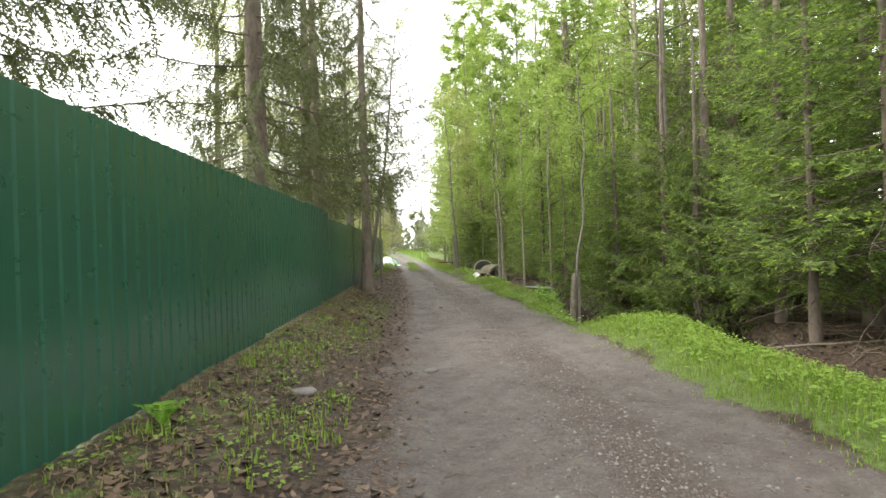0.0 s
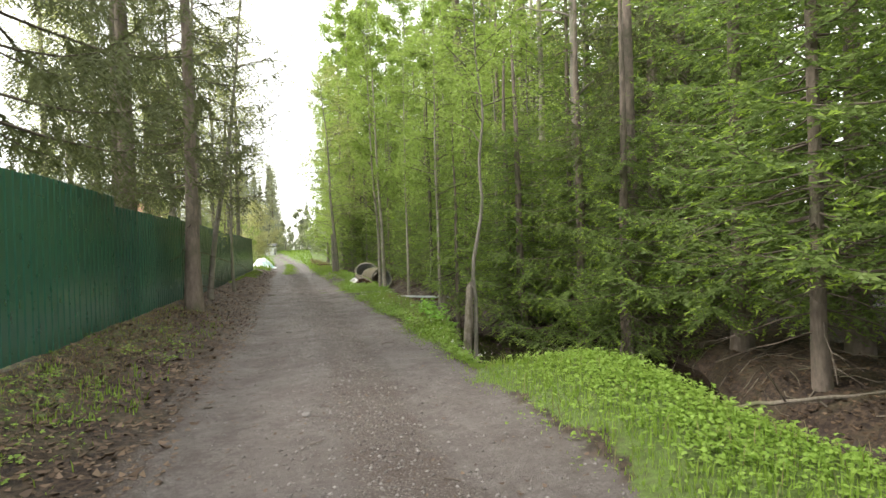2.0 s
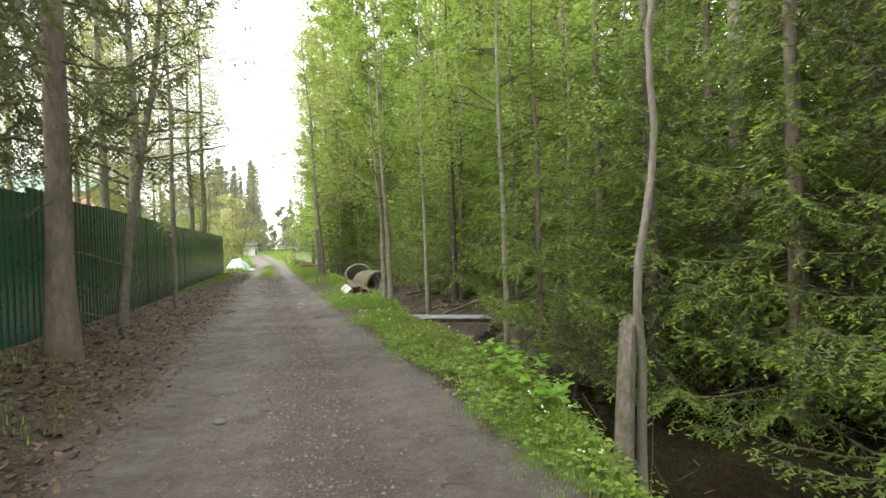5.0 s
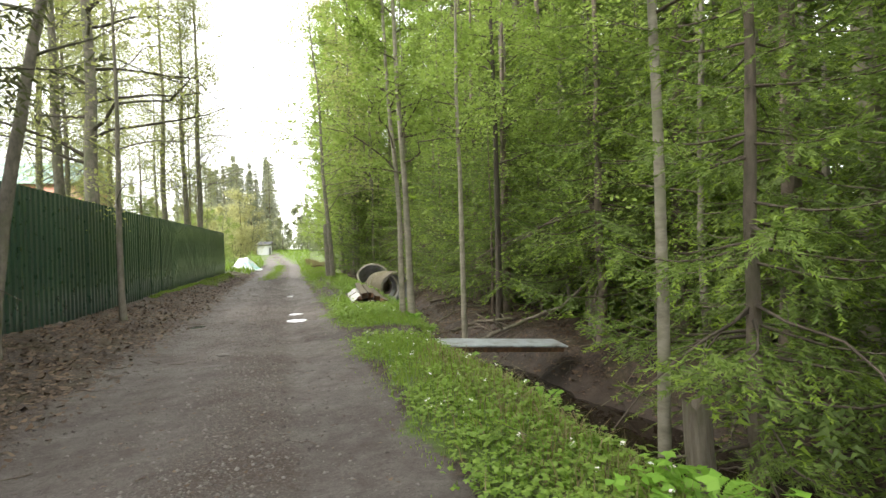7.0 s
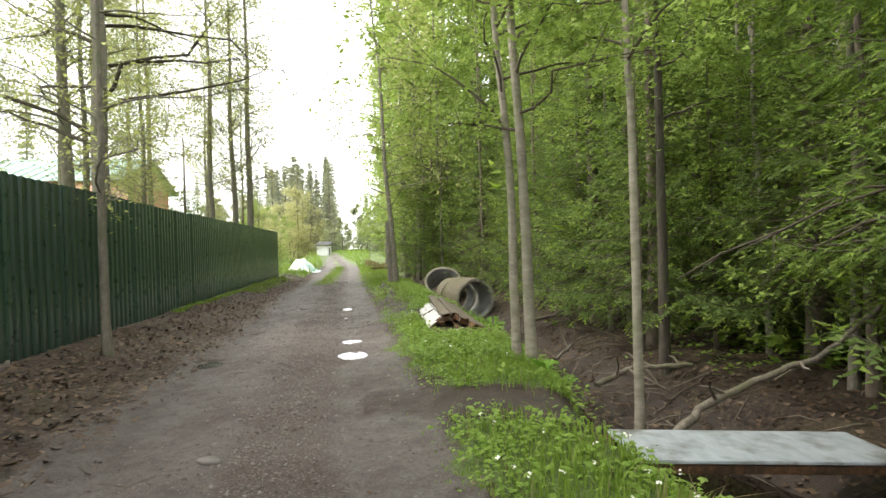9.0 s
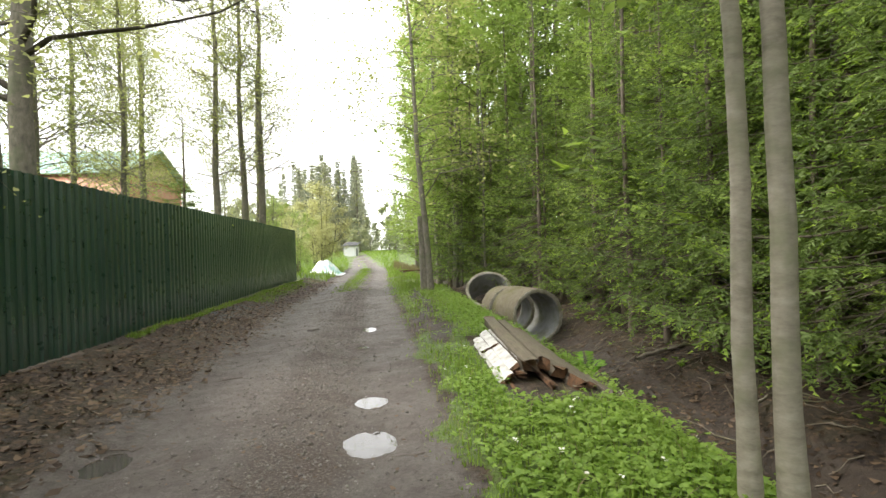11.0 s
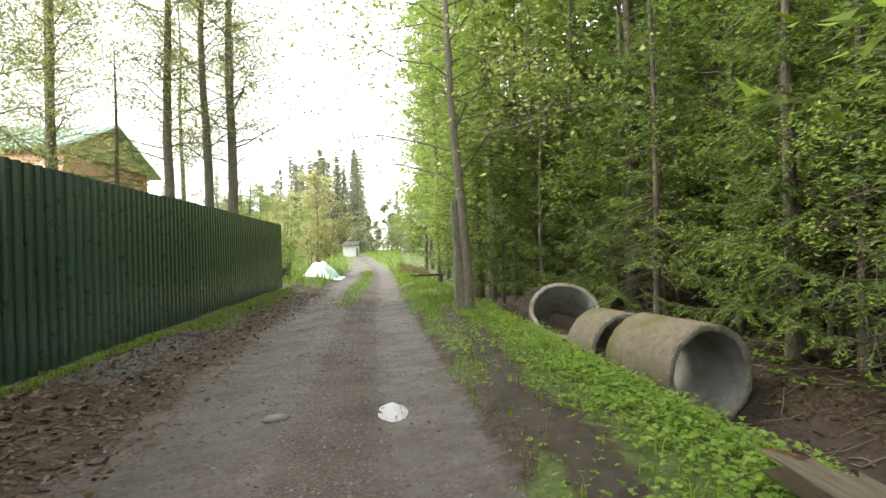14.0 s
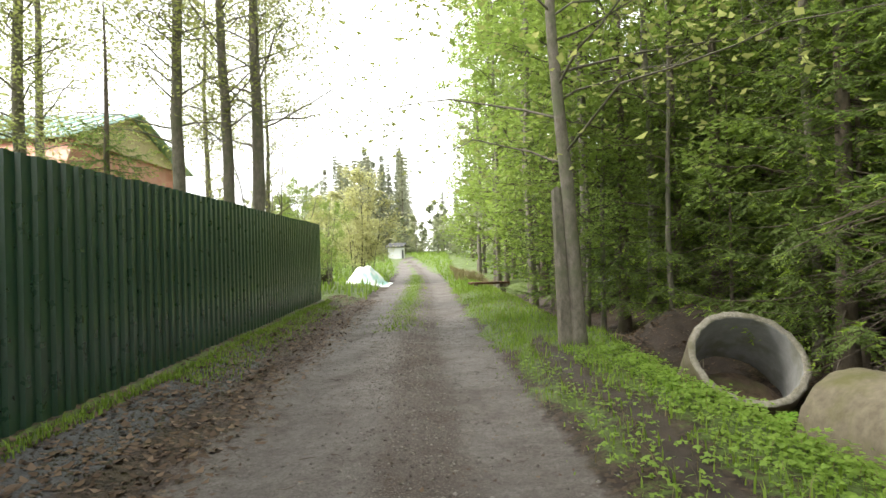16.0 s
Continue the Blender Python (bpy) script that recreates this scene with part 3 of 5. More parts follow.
            L.append(blade * r.uniform(0.7, 1.25, len(idx)) * (1 - 0.25 * u))
            tip.append((u > 0.72) & (r.uniform(0, 1, len(tl)) < fresh)[idx])
        z += step * r.uniform(0.75, 1.25)
    for i in range(dead):
        zz = r.uniform(0.5, max(0.8, z0 + 0.8))
        a = r.uniform(0, 2 * np.pi)
        ln = r.uniform(0.35, 1.1) * min(1.4, R)
        s = np.linspace(0, 1, 6)
        pts = np.column_stack([ln * s * np.cos(a) + r.normal(0, 0.02, 6), ln * s * np.sin(a) + r.normal(0, 0.02, 6), zz + ln * (-0.25 * s - 0.15 * s ** 2) + r.normal(0, 0.015, 6)])
        pts[0] = (0, 0, zz)
        limbs.append((pts, np.linspace(0.011, 0.003, 6)))
        for q in range(3):
            st = pts[r.integers(2, 5)]
            e = st + np.array([math.cos(a + r.choice([-1, 1]) * 0.8), math.sin(a + r.choice([-1, 1]) * 0.8), -0.4]) * r.uniform(0.12, 0.35)
            limbs.append((np.array([st, (st + e) / 2 + r.normal(0, 0.01, 3), e]), np.array([0.004, 0.003, 0.002])))
    B, W, S, L, tip = map(np.concatenate, (B, W, S, L, tip))
    cv, cf = blades(B, W, S, L, np.full(len(L), wide))
    lv, lf = tubes(limbs, 3)
    bark, twig, leaf = mats or (M_BARK_SPRUCE, M_TWIG, M_NEEDLE)
    fresh_leaf = M_NEEDLE_TIP if leaf in (M_NEEDLE, M_NEEDLE_YOUNG) else leaf
    return [("trunk", mesh_of("trunk", tv, tf, bark, smooth=True)), ("branchwork", mesh_of("branchwork", lv, lf, twig)), ("crown", mesh_of("crown", cv, cf, [leaf, fresh_leaf], tip))]


def broad_data(seed, H, R, z0, n_limb, leaf, per_twig, trunk_r, mats, wob=0.05, rise=0.8, lean=(0, 0), twigs=7, stems=1, fork=0.0, thick=1.0, spray=0.22, twig_wood=True, sway=0.0):
    """A leafy tree: one or more stems, rising limbs, twigs and loose sprays of leaves."""
    r = np.random.default_rng(seed)
    trunks, limbs, B = [], [], []
    for st in range(stems):
        n = 26
        zs = np.linspace(-0.25, H * (1 - 0.12 * st), n)
        q = np.cumsum(r.normal(0, wob * H / 60, (n, 2)), 0) + wob * 0.6 * np.column_stack([np.sin(zs * 1.1 + seed), np.cos(zs * 0.9 + seed)])
        q += sway * np.column_stack([np.sin(zs * 3.6), np.cos(zs * 2.9)])
        q -= q[1]
        off = np.array([0.16 * st * math.cos(seed + st * 2.4), 0.16 * st * math.sin(seed + st * 2.4)])
        sp = np.array([math.cos(seed + st * 2.4), math.sin(seed + st * 2.4)]) * fork * (st > 0)
        axis = np.column_stack([q[:, 0] + off[0] + (lean[0] + sp[0]) * np.clip(zs, 0, None), q[:, 1] + off[1] + (lean[1] + sp[1]) * np.clip(zs, 0, None), zs])
        rad = trunk_r * (1 - 0.18 * st) * (1 - np.clip(zs, 0, H) / H * 0.93)
        rad[:2] *= (1.45, 1.12)
        trunks.append((axis, rad))
        for i in range(n_limb):
            f = (i + r.uniform(0, 1)) / n_limb
            z = z0 + (H * 0.97 - z0) * f
            if z > zs[-1]:
                continue
            p0 = np.array([np.interp(z, zs, axis[:, k]) for k in range(3)])
            a = r.uniform(0, 2 * np.pi)
            ln = R * (1.0 - 0.6 * f) * r.uniform(0.5, 1.15)
            m = 8
            s = np.linspace(0, 1, m)
            aa = a + np.cumsum(r.normal(0, 0.12, m))
            el = rise * r.uniform(0.5, 1.2)
            pts = p0 + np.column_stack([ln * s * np.cos(aa) * math.cos(el), ln * s * np.sin(aa) * math.cos(el), ln * (math.sin(el) * s - 0.25 * s ** 2) + np.cumsum(r.normal(0, 0.015, m)) * ln])
            pts[0] = p0
            limbs.append((pts, thick * np.linspace(0.006 + trunk_r * 0.22 * (1 - 0.5 * f), 0.003, m)))
            for j in range(twigs):
                u = r.uniform(0.25, 1.0)
                b0 = np.array([np.interp(u, s, pts[:, k]) for k in range(3)])
                dirn = unit(np.array([math.cos(a), math.sin(a), 0.1]) * 0.7 + r.normal(0, 0.6, 3))
                tl = ln * r.uniform(0.18, 0.42)
                e = b0 + dirn * tl
                md = (b0 + e) / 2 + r.normal(0, 0.03, 3)
                if twig_wood:
                    limbs.append((np.array([b0, md, e]), thick * np.array([0.005, 0.0035, 0.002])))
                v_ = r.uniform(0.15, 1.05, per_twig)[:, None]
                B.append(b0 + (e - b0) * v_ + r.normal(0, spray * tl + 0.02, (per_twig, 3)))
    out = []
    bark, twig, lf_m = mats
    for axis, rad in trunks:
        tv, tf = tubes([(axis, rad)], 10)
        out.append(("trunk", mesh_of("trunk", tv, tf, bark, smooth=True)))
    lv, lf = tubes(limbs, 3)
    out.append(("branchwork", mesh_of("branchwork", lv, lf, twig)))
    if per_twig:
        B = np.concatenate(B)
        n = len(B)
        az = r.uniform(0, 2 * np.pi, n)
        w = unit(np.column_stack([np.cos(az), np.sin(az), r.normal(-0.25, 0.4, n)]))
        nr = unit(np.column_stack([r.normal(0, 0.45, n), r.normal(0, 0.45, n), np.ones(n)]))
        sd = unit(np.cross(w, nr))
        ln = leaf * r.uniform(0.6, 1.3, n)
        cv, cf = leaves_mesh(B, w, sd, ln, ln * 0.62)
        out.append(("crown", mesh_of("crown", cv, cf, lf_m)))
    return out


KIT = {}


def tree(kind, name, x, y, turn, size, label, group="", z=None, tilt=(0, 0)):
    """Stands a tree of a kind; later ones share the first one's meshes."""
    m = pose(x, y, lay(x, y) if z is None else z, tilt[0], tilt[1], turn) @ Matrix.Diagonal((size, size, size, 1))
    ob = thing(name, m, label, "tree", group)
    for nm, me_ in KIT[kind]:
        pt = put(nm, me_, ob)
        if nm != "trunk":
            pt["kind"] = "stuff"
    return ob


OLD = (M_BARK_SPRUCE, M_TWIG, M_NEEDLE_OLD)
for i in range(3):
    KIT["near_spruce", i] = spruce_data(11 + i, 9.0, 2.0, 0.8, 0.085, 0.027, 0.031, dead=8, step=0.26, per=5, twig_gap=0.058, top=0.62, bare=0.12, hang=0.5, low_len=1.15)
    KIT["bare_spruce", i] = spruce_data(21 + i, 11, 2.0, 1.35, 0.09, 0.027, 0.034, trunk_r=0.064, dead=26, step=0.27, per=5, twig_gap=0.07, top=0.7)
    KIT["spruce", i] = spruce_data(31 + i, 12, 2.3, 0.9, 0.19, 0.066, 0.075, dead=4, fine_limbs=False, step=0.36, per=5, twig_gap=0.125, top=0.95)
    KIT["far_spruce", i] = spruce_data(41 + i, 14, 2.6, 0.6, 0.5, 0.2, 0.25, fine_limbs=False, step=0.5, per=5, twig_gap=0.3, hang=0.5, every=4)
    KIT["distant_spruce", i] = spruce_data(45 + i, 14, 3.3, 0.5, 0.4, 0.15, 0.22, fine_limbs=False, step=0.4, per=6, twig_gap=0.26, hang=0.4, taper=1.25, every=8, mats=(M_BARK_GREY, M_TWIG, M_NEEDLE_HAZED))
    KIT["pole_spruce", i] = spruce_data(51 + i, 7.5, 1.15, 1.3, 0.09, 0.027, 0.035, dead=44, step=0.3, per=4, twig_gap=0.07, trunk_r=0.045)
for i in range(2):
    KIT["old_spruce", i] = spruce_data(61 + i, 15, 4.0, 2.9, 0.11, 0.034, 0.026, dead=0, droop=0.5, hang=1.4, step=0.52, per=4, twig_gap=0.06, trunk_r=0.25, mats=OLD, bare=0.22, top=0.6)
    KIT["young_spruce", i] = spruce_data(71 + i, 4.8, 1.3, 0.95, 0.045, 0.0105, 0.0095, dead=8, step=0.22, per=4, twig_gap=0.052, trunk_r=0.04, hang=0.45, mats=(M_BARK_SPRUCE, M_TWIG, M_NEEDLE_YOUNG))
LEAFY = (M_BARK_GREY, M_TWIG, M_LEAF)
PALE = (M_BARK_PALE, M_TWIG, M_LEAF)
BUDS = (M_BARK_GREY, M_BARK_GREY, M_LEAF_BUD)
for i in range(3):
    KIT["sapling", i] = broad_data(81 + i, 8.5, 1.8, 1.0, 26, 0.062, 46, 0.05, LEAFY, 0.05, 0.6, twigs=6)
    KIT["bush", i] = broad_data(91 + i, 4.2, 1.7, 0.4, 14, 0.058, 42, 0.03, LEAFY, 0.08, 0.6, twigs=7, stems=2, fork=0.12)
    KIT["aspen", i] = broad_data(101 + i, 13, 2.7, 2.9, 54, 0.07, 12, 0.12, BUDS, 0.05, 0.72, twigs=20, thick=0.7, spray=0.4)
    KIT["wood_aspen", i] = broad_data(105 + i, 12, 2.4, 3.5, 16, 0.08, 12, 0.12, BUDS, 0.05, 0.75, twigs=8)
    KIT["tall_leafy", i] = broad_data(121 + i, 13, 2.3, 1.4, 34, 0.115, 24, 0.08, LEAFY, 0.05, 0.6, twigs=8)
    KIT["far_leafy", i] = broad_data(111 + i, 9, 3.0, 0.8, 20, 0.26, 18, 0.12, (M_BARK_GREY, M_TWIG, M_LEAF_HAZED), 0.05, 0.7, twigs=6, twig_wood=False)

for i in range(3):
    KIT["distant_leafy", i] = broad_data(161 + i, 9, 3.2, 0.3, 18, 0.6, 12, 0.12, (M_BARK_GREY, M_BARK_GREY, M_LEAF_HAZED), 0.05, 0.6, twigs=5, twig_wood=False, spray=0.3)

for k, (x, y, s_) in enumerate([(5.4, 40.0, 1.65), (6.4, 46.5, 1.8), (5.3, 51.0, 1.9), (7.4, 38.0, 1.6), (8.6, 44.0, 1.7), (7.0, 55.0, 1.9)]):
    tree(("tall_leafy", k % 3), "alder_tree", x, y, 50 * k, s_, "very tall tree in fresh leaf at the wood's edge", "tall leafy trees")
for k, (x, y, s_) in enumerate([(5.7, 25.3, 0.8), (6.0, 27.2, 0.85), (5.5, 23.5, 0.75), (6.3, 29.2, 0.9), (6.4, 21.4, 0.85)]):
    tree(("sapling", k % 3), "rowan_tree", x, y, 110 * k, s_, "slim rowan in bright fresh leaf among the spruces", "young leafy trees")

# the two old spruces behind the fence, and stems beside it
tree(("old_spruce", 0), "old_spruce", -3.15, 11.75, 20, 1.0, "old spruce with thick scaly trunk and drooping branches behind the fence", "old spruces behind the fence")
tree(("old_spruce", 1), "old_spruce", -5.2, 5.6, 300, 1.05, "old spruce with long hanging branches behind the fence", "old spruces behind the fence")
KIT["slim_old"] = spruce_data(66, 15, 2.8, 3.0, 0.1, 0.034, 0.028, dead=4, droop=0.5, hang=1.2, step=0.5, per=3, twig_gap=0.06, trunk_r=0.22, mats=OLD, bare=0.2, top=0.6)
tree("slim_old", "old_spruce", -3.36, 18.26, 75, 0.98, "old spruce with thick scaly trunk and drooping branches behind the fence", "old spruces behind the fence")
tree("slim_old", "old_spruce", -2.75, 16.6, 200, 0.9, "old spruce with thick scaly trunk and drooping branches behind the fence", "old spruces behind the fence")
KIT["lane_spruce"] = spruce_data(131, 14, 2.3, 2.6, 0.1, 0.03, 0.035, dead=10, droop=0.5, hang=1.0, step=0.36, per=4, twig_gap=0.065, trunk_r=0.135, mats=OLD, bare=0.25, top=0.7)
tree("lane_spruce", "spruce_tree", -1.29, 15.46, 0, 1.0, "slender spruce with grey-brown trunk between fence and lane")
KIT["lane_a"] = broad_data(141, 9.5, 2.3, 2.6, 24, 0.07, 16, 0.075, BUDS, 0.05, 0.7, lean=(0.13, 0.03), spray=0.35)
tree("lane_a", "alder_tree", -1.42, 18.25, 0, 1, "leaning thin leafy tree between fence and lane", "thin trees by the fence")
KIT["lane_b"] = broad_data(143, 7.5, 2.6, 1.4, 18, 0.07, 14, 0.055, BUDS, 0.06, 0.55)
tree("lane_b", "alder_tree", -1.26, 21.9, 40, 1, "thin crooked tree with sparse spring leaves by the fence", "thin trees by the fence")
for k, (x, y, s, tn) in enumerate([(-3.9, 26.6, 1.1, 70), (-3.21, 37.15, 1.05, 140), (-2.75, 37.35, 1.15, 210), (-3.87, 36.6, 1.1, 300), (-5.6, 30.0, 1.0, 15), (-6.5, 22.5, 1.05, 95), (-5.2, 34.5, 0.9, 33), (-4.6, 20.5, 0.9, 250), (-7.5, 27, 1.0, 170), (-5.0, 15.0, 0.9, 20), (-6.2, 33.0, 0.85, 65), (-7.0, 37.5, 0.9, 115), (-5.4, 41.5, 0.8, 190), (-4.2, 31.0, 0.7, 280), (-4.3, 28.2, 0.75, 340), (-8.2, 31.5, 0.9, 45), (-4.0, 42.5, 0.7, 10)]):
    tree(("aspen", k % 3), "aspen_tree", x, y, tn, s, "tall grey-barked tree in thin spring leaf behind the fence", "leafy trees behind the fence")

KIT["spreading"] = broad_data(191, 13, 4.6, 2.7, 30, 0.066, 9, 0.17, (M_BARK_GREY, M_BARK_DARK, M_LEAF_BUD), 0.05, 0.5, twigs=16, thick=1.1, spray=0.4)
tree("spreading", "aspen_tree", -2.85, 25.6, 0, 1.0, "tall grey-barked tree with long dark limbs over the fence", "leafy trees behind the fence")

KIT["hazel"] = broad_data(195, 5.2, 1.0, 2.0, 6, 0.07, 6, 0.035, BUDS, 0.12, 1.0, twigs=5, stems=7, fork=0.14, spray=0.4)
tree("hazel", "hazel_bush", -3.2, 39.4, 30, 1.0, "bare many-stemmed hazel with few leaves behind the fence")

# the edge of the wood
for k, (x, y) in enumerate([(6.4, 24.6), (6.6, 31.4), (5.6, 33.2), (7.4, 28.8), (7.0, 35.5), (6.2, 38.5), (7.6, 41.5), (4.4, 35.6), (3.5, 37.4), (3.9, 39.6), (3.3, 42.2), (3.7, 45.0), (3.0, 48.5), (3.3, 52.5), (2.9, 57.0), (3.2, 62.0), (5.0, 49.0), (4.6, 56.0)]):
    tree(("tall_leafy", k % 3), "alder_tree", x + (0.25 if y > 36.5 else 0), y, 77 * k, 0.9 + 0.05 * (k % 4) + (0.42 if y > 36.5 else 0), "tall slim tree in bright fresh leaf at the wood's edge", "leafy trees at the wood's edge")
KIT["verge_tree"] = broad_data(145, 11, 3.9, 2.2, 42, 0.105, 13, 0.1, BUDS, 0.05, 0.4, lean=(-0.05, 0), twigs=10, thick=0.8, spray=0.45)
tree("verge_tree", "alder_tree", 2.62, 33.4, 0, 1.0, "grey-barked leaning tree on the grassy verge")
SM = [(3.27, 20.35, 0, 0.95, "pale_a"), (3.8, 19.25, 80, 0.9, "pale_b"), (4.81, 20.65, 10, 1.0, "dark"), (3.53, 14.37, 120, 0.8, "pale_b"), (3.46, 11.66, 150, 0.9, "wavy")]
KIT["pale_a"] = broad_data(151, 9.5, 1.8, 2.2, 22, 0.07, 42, 0.06, PALE, 0.04, 0.65, stems=2, fork=0.012, lean=(-0.03, 0))
KIT["pale_b"] = broad_data(153, 9, 1.6, 3.3, 20, 0.07, 42, 0.048, PALE, 0.03, 0.65)
KIT["dark"] = broad_data(155, 9, 1.8, 2.6, 18, 0.07, 36, 0.06, (M_BARK_DARK, M_TWIG, M_LEAF), 0.03, 0.65)
KIT["wavy"] = broad_data(157, 8.5, 1.7, 4.2, 18, 0.07, 40, 0.042, LEAFY, 0.09, 0.65, sway=0.035)
for x, y, tn, s, kd in SM:
    tree(kd, "birch_tree" if kd.startswith("pale") else "alder_tree", x, y, tn, s, {"pale_a": "two pale thin stems growing from one root at the wood's edge", "pale_b": "thin pale straight stem in fresh leaf beside the ditch", "dark": "thin dark-barked tree on the leaf-covered wood floor", "wavy": "thin wavy grey stem leaning over the ditch"}[kd])
tree(("young_spruce", 0), "young_spruce", 3.82, 14.05, 0, 1.0, "young spruce with sparse bright green boughs beside a broken stump")
tree(("young_spruce", 1), "young_spruce", 5.19, 18.0, 90, 1.3, "slim young spruce with light green boughs near the flat sheet")
tree(("young_spruce", 0), "young_spruce", 5.75, 19.1, 200, 1.1, "slim young spruce with light green boughs near the flat sheet")
for k, (x, y, kd, s, tn) in enumerate([(5.59, 7.53, "bare_spruce", 0.95, 0), (5.85, 6.6, "bare_spruce", 1.0, 120), (6.4, 9.5, "near_spruce", 1.0, 40), (5.75, 12.5, "near_spruce", 0.9, 90), (5.75, 11.1, "near_spruce", 0.8, 205), (5.1, 13.7, "near_spruce", 0.8, 160), (7.3, 8.6, "near_spruce", 1.05, 250), (6.6, 14.6, "bare_spruce", 1.0, 10),
                                      (5.4, 15.4, "near_spruce", 0.75, 300), (6.0, 17.5, "near_spruce", 0.95, 20), (6.4, 20.4, "near_spruce", 0.9, 200), (5.4, 22.0, "near_spruce", 0.8, 15), (5.5, 24.0, "near_spruce", 0.85, 130), (6.2, 27.2, "near_spruce", 0.85, 310), (6.6, 22.8, "near_spruce", 1.0, 95), (5.5, 24.6, "pole_spruce", 0.9, 0), (6.3, 26.0, "bare_spruce", 0.95, 60),
                                      (5.3, 26.6, "pole_spruce", 1.0, 90), (5.9, 28.3, "pole_spruce", 1.05, 150), (6.4, 30.0, "bare_spruce", 0.9, 220), (5.0, 30.8, "pole_spruce", 1.0, 250), (5.1, 34.8, "near_spruce", 0.9, 30), (5.7, 23.2, "pole_spruce", 0.85, 33),
                                      (4.3, 36.6, "near_spruce", 0.85, 280), (5.3, 32.3, "near_spruce", 0.9, 75), (4.7, 35.2, "near_spruce", 0.7, 10), (5.6, 28.9, "near_spruce", 0.75, 60), (6.8, 4.6, "near_spruce", 1.0, 10), (5.2, 2.4, "near_spruce", 0.9, 140), (3.9, 40.5, "spruce", 0.8, 0), (4.3, 44.5, "spruce", 0.85, 70)]):
    tree((kd, k % 3), "spruce_tree", x, y, tn, s, {"bare_spruce": "spruce with bare lower trunk and dead twigs", "near_spruce": "dense green spruce with boughs drooping over the ditch", "pole_spruce": "thin young spruce pole with bare dead lower twigs", "spruce": "dense green spruce at the wood's edge"}[kd], "spruces at the wood's edge")

tree(("near_spruce", 1), "spruce_tree", -4.4, 35.2, 0, 0.62, "small bushy spruce behind the fence")

tree("slim_old", "old_spruce", 6.45, 12.0, 30, 0.66, "tall old spruce with thick bare trunk in the wood")
KIT["tall_birch"] = broad_data(171, 15, 2.2, 5.5, 22, 0.09, 16, 0.11, PALE, 0.05, 0.7, twigs=8)
for x, y, s_, tn in [(6.5, 15.6, 0.95, 0), (7.9, 19.5, 1.0, 80), (5.9, 36.2, 0.9, 150), (7.2, 25.6, 1.05, 200), (6.9, 29.7, 1.1, 260), (8.8, 22.4, 1.1, 310), (8.2, 33.0, 1.15, 20), (9.4, 27.5, 1.2, 110)]:
    tree("tall_birch", "birch_tree", x, y, tn, s_, "tall pale birch rising among the spruces", "birches in the wood")
tree("slim_old", "old_spruce", 9.3, 14.3, 130, 0.9, "tall old spruce with thick bare trunk in the wood")

r_ = np.random.default_rng(5)
spots = [(x, y) for x, y in ((-4.4, 35.2), (4.3, 16.4), (4.7, 19.6), (5.6, 22.6), (5.4, 26.3), (5.6, 29.6), (4.4, 35.6), (3.9, 39.6), (3.3, 42.2), (3.7, 45.0), (5.59, 7.53), (5.85, 6.6), (6.1, 10.2), (5.4, 12.9), (7.3, 8.6), (6.9, 12.9), (6, 17.5), (5.6, 20.3), (6.6, 22.8))]


def scatter(n, x0, x1, y0, y1, near):
    got = []
    for _ in range(n * 30):
        if len(got) >= n:
            break
        x, y = r_.uniform(x0, x1), r_.uniform(y0, y1)
        if all((x - a) ** 2 + (y - b) ** 2 > near ** 2 for a, b in spots):
            spots.append((x, y))
            got.append((x, y))
    return got


for x, y in scatter(9, 5.6, 7.0, 15.5, 21, 0.7) + scatter(8, 5.8, 7.2, 21, 33, 0.7) + scatter(12, 3.7, 6.2, 34, 47, 0.7):
    tree(("sapling", int(r_.integers(3))), "alder_tree", x, y, r_.uniform(0, 360), r_.uniform(0.75, 1.15), "slim young tree in bright fresh leaf at the wood's edge", "young leafy trees")
for x, y in scatter(12, 4.9, 7.2, 20.5, 34, 0.6):
    tree(("pole_spruce", int(r_.integers(3))), "spruce_tree", x, y, r_.uniform(0, 360), r_.uniform(0.45, 0.8), "thin young spruce pole with bare dead lower twigs", "spruce poles")
for x, y in scatter(8, 6.5, 9.5, 15, 24, 0.9) + scatter(5, 6, 9, 34, 44, 0.9):
    tree(("bush", int(r_.integers(3))), "alder_bush", x, y, r_.uniform(0, 360), r_.uniform(0.6, 0.95), "bushy undergrowth in fresh leaf under the spruces", "leafy undergrowth")
for x, y in scatter(12, 7.0, 10.5, 22, 48, 1.1) + scatter(30, 7.2, 15, -6, 48, 1.2):
    tree(("spruce", int(r_.integers(3))), "spruce_tree", x, y, r_.uniform(0, 360), r_.uniform(0.85, 1.3), "dark spruce standing in the wood", "spruces in the wood")
for x, y in scatter(16, 7.5, 13, 16, 46, 1.2):
    tree(("spruce", int(r_.integers(3))), "spruce_tree", x, y, r_.uniform(0, 360), r_.uniform(1.35, 1.7), "very tall dark spruce deep in the wood", "tall spruces in the wood")
for x, y in scatter(14, 6.5, 12, 2, 44, 1.0):
    tree(("wood_aspen", int(r_.integers(3))), "aspen_tree", x, y, r_.uniform(0, 360), r_.uniform(0.8, 1.1), "tall pale-barked tree among the spruces", "leafy trees in the wood")
for x, y in scatter(46, 14, 30, -8, 70, 2.0):
    tree(("far_spruce", int(r_.integers(3))), "spruce_tree", x, y, r_.uniform(0, 360), r_.uniform(0.9, 1.3), "spruce deep in the wood", "far spruces")
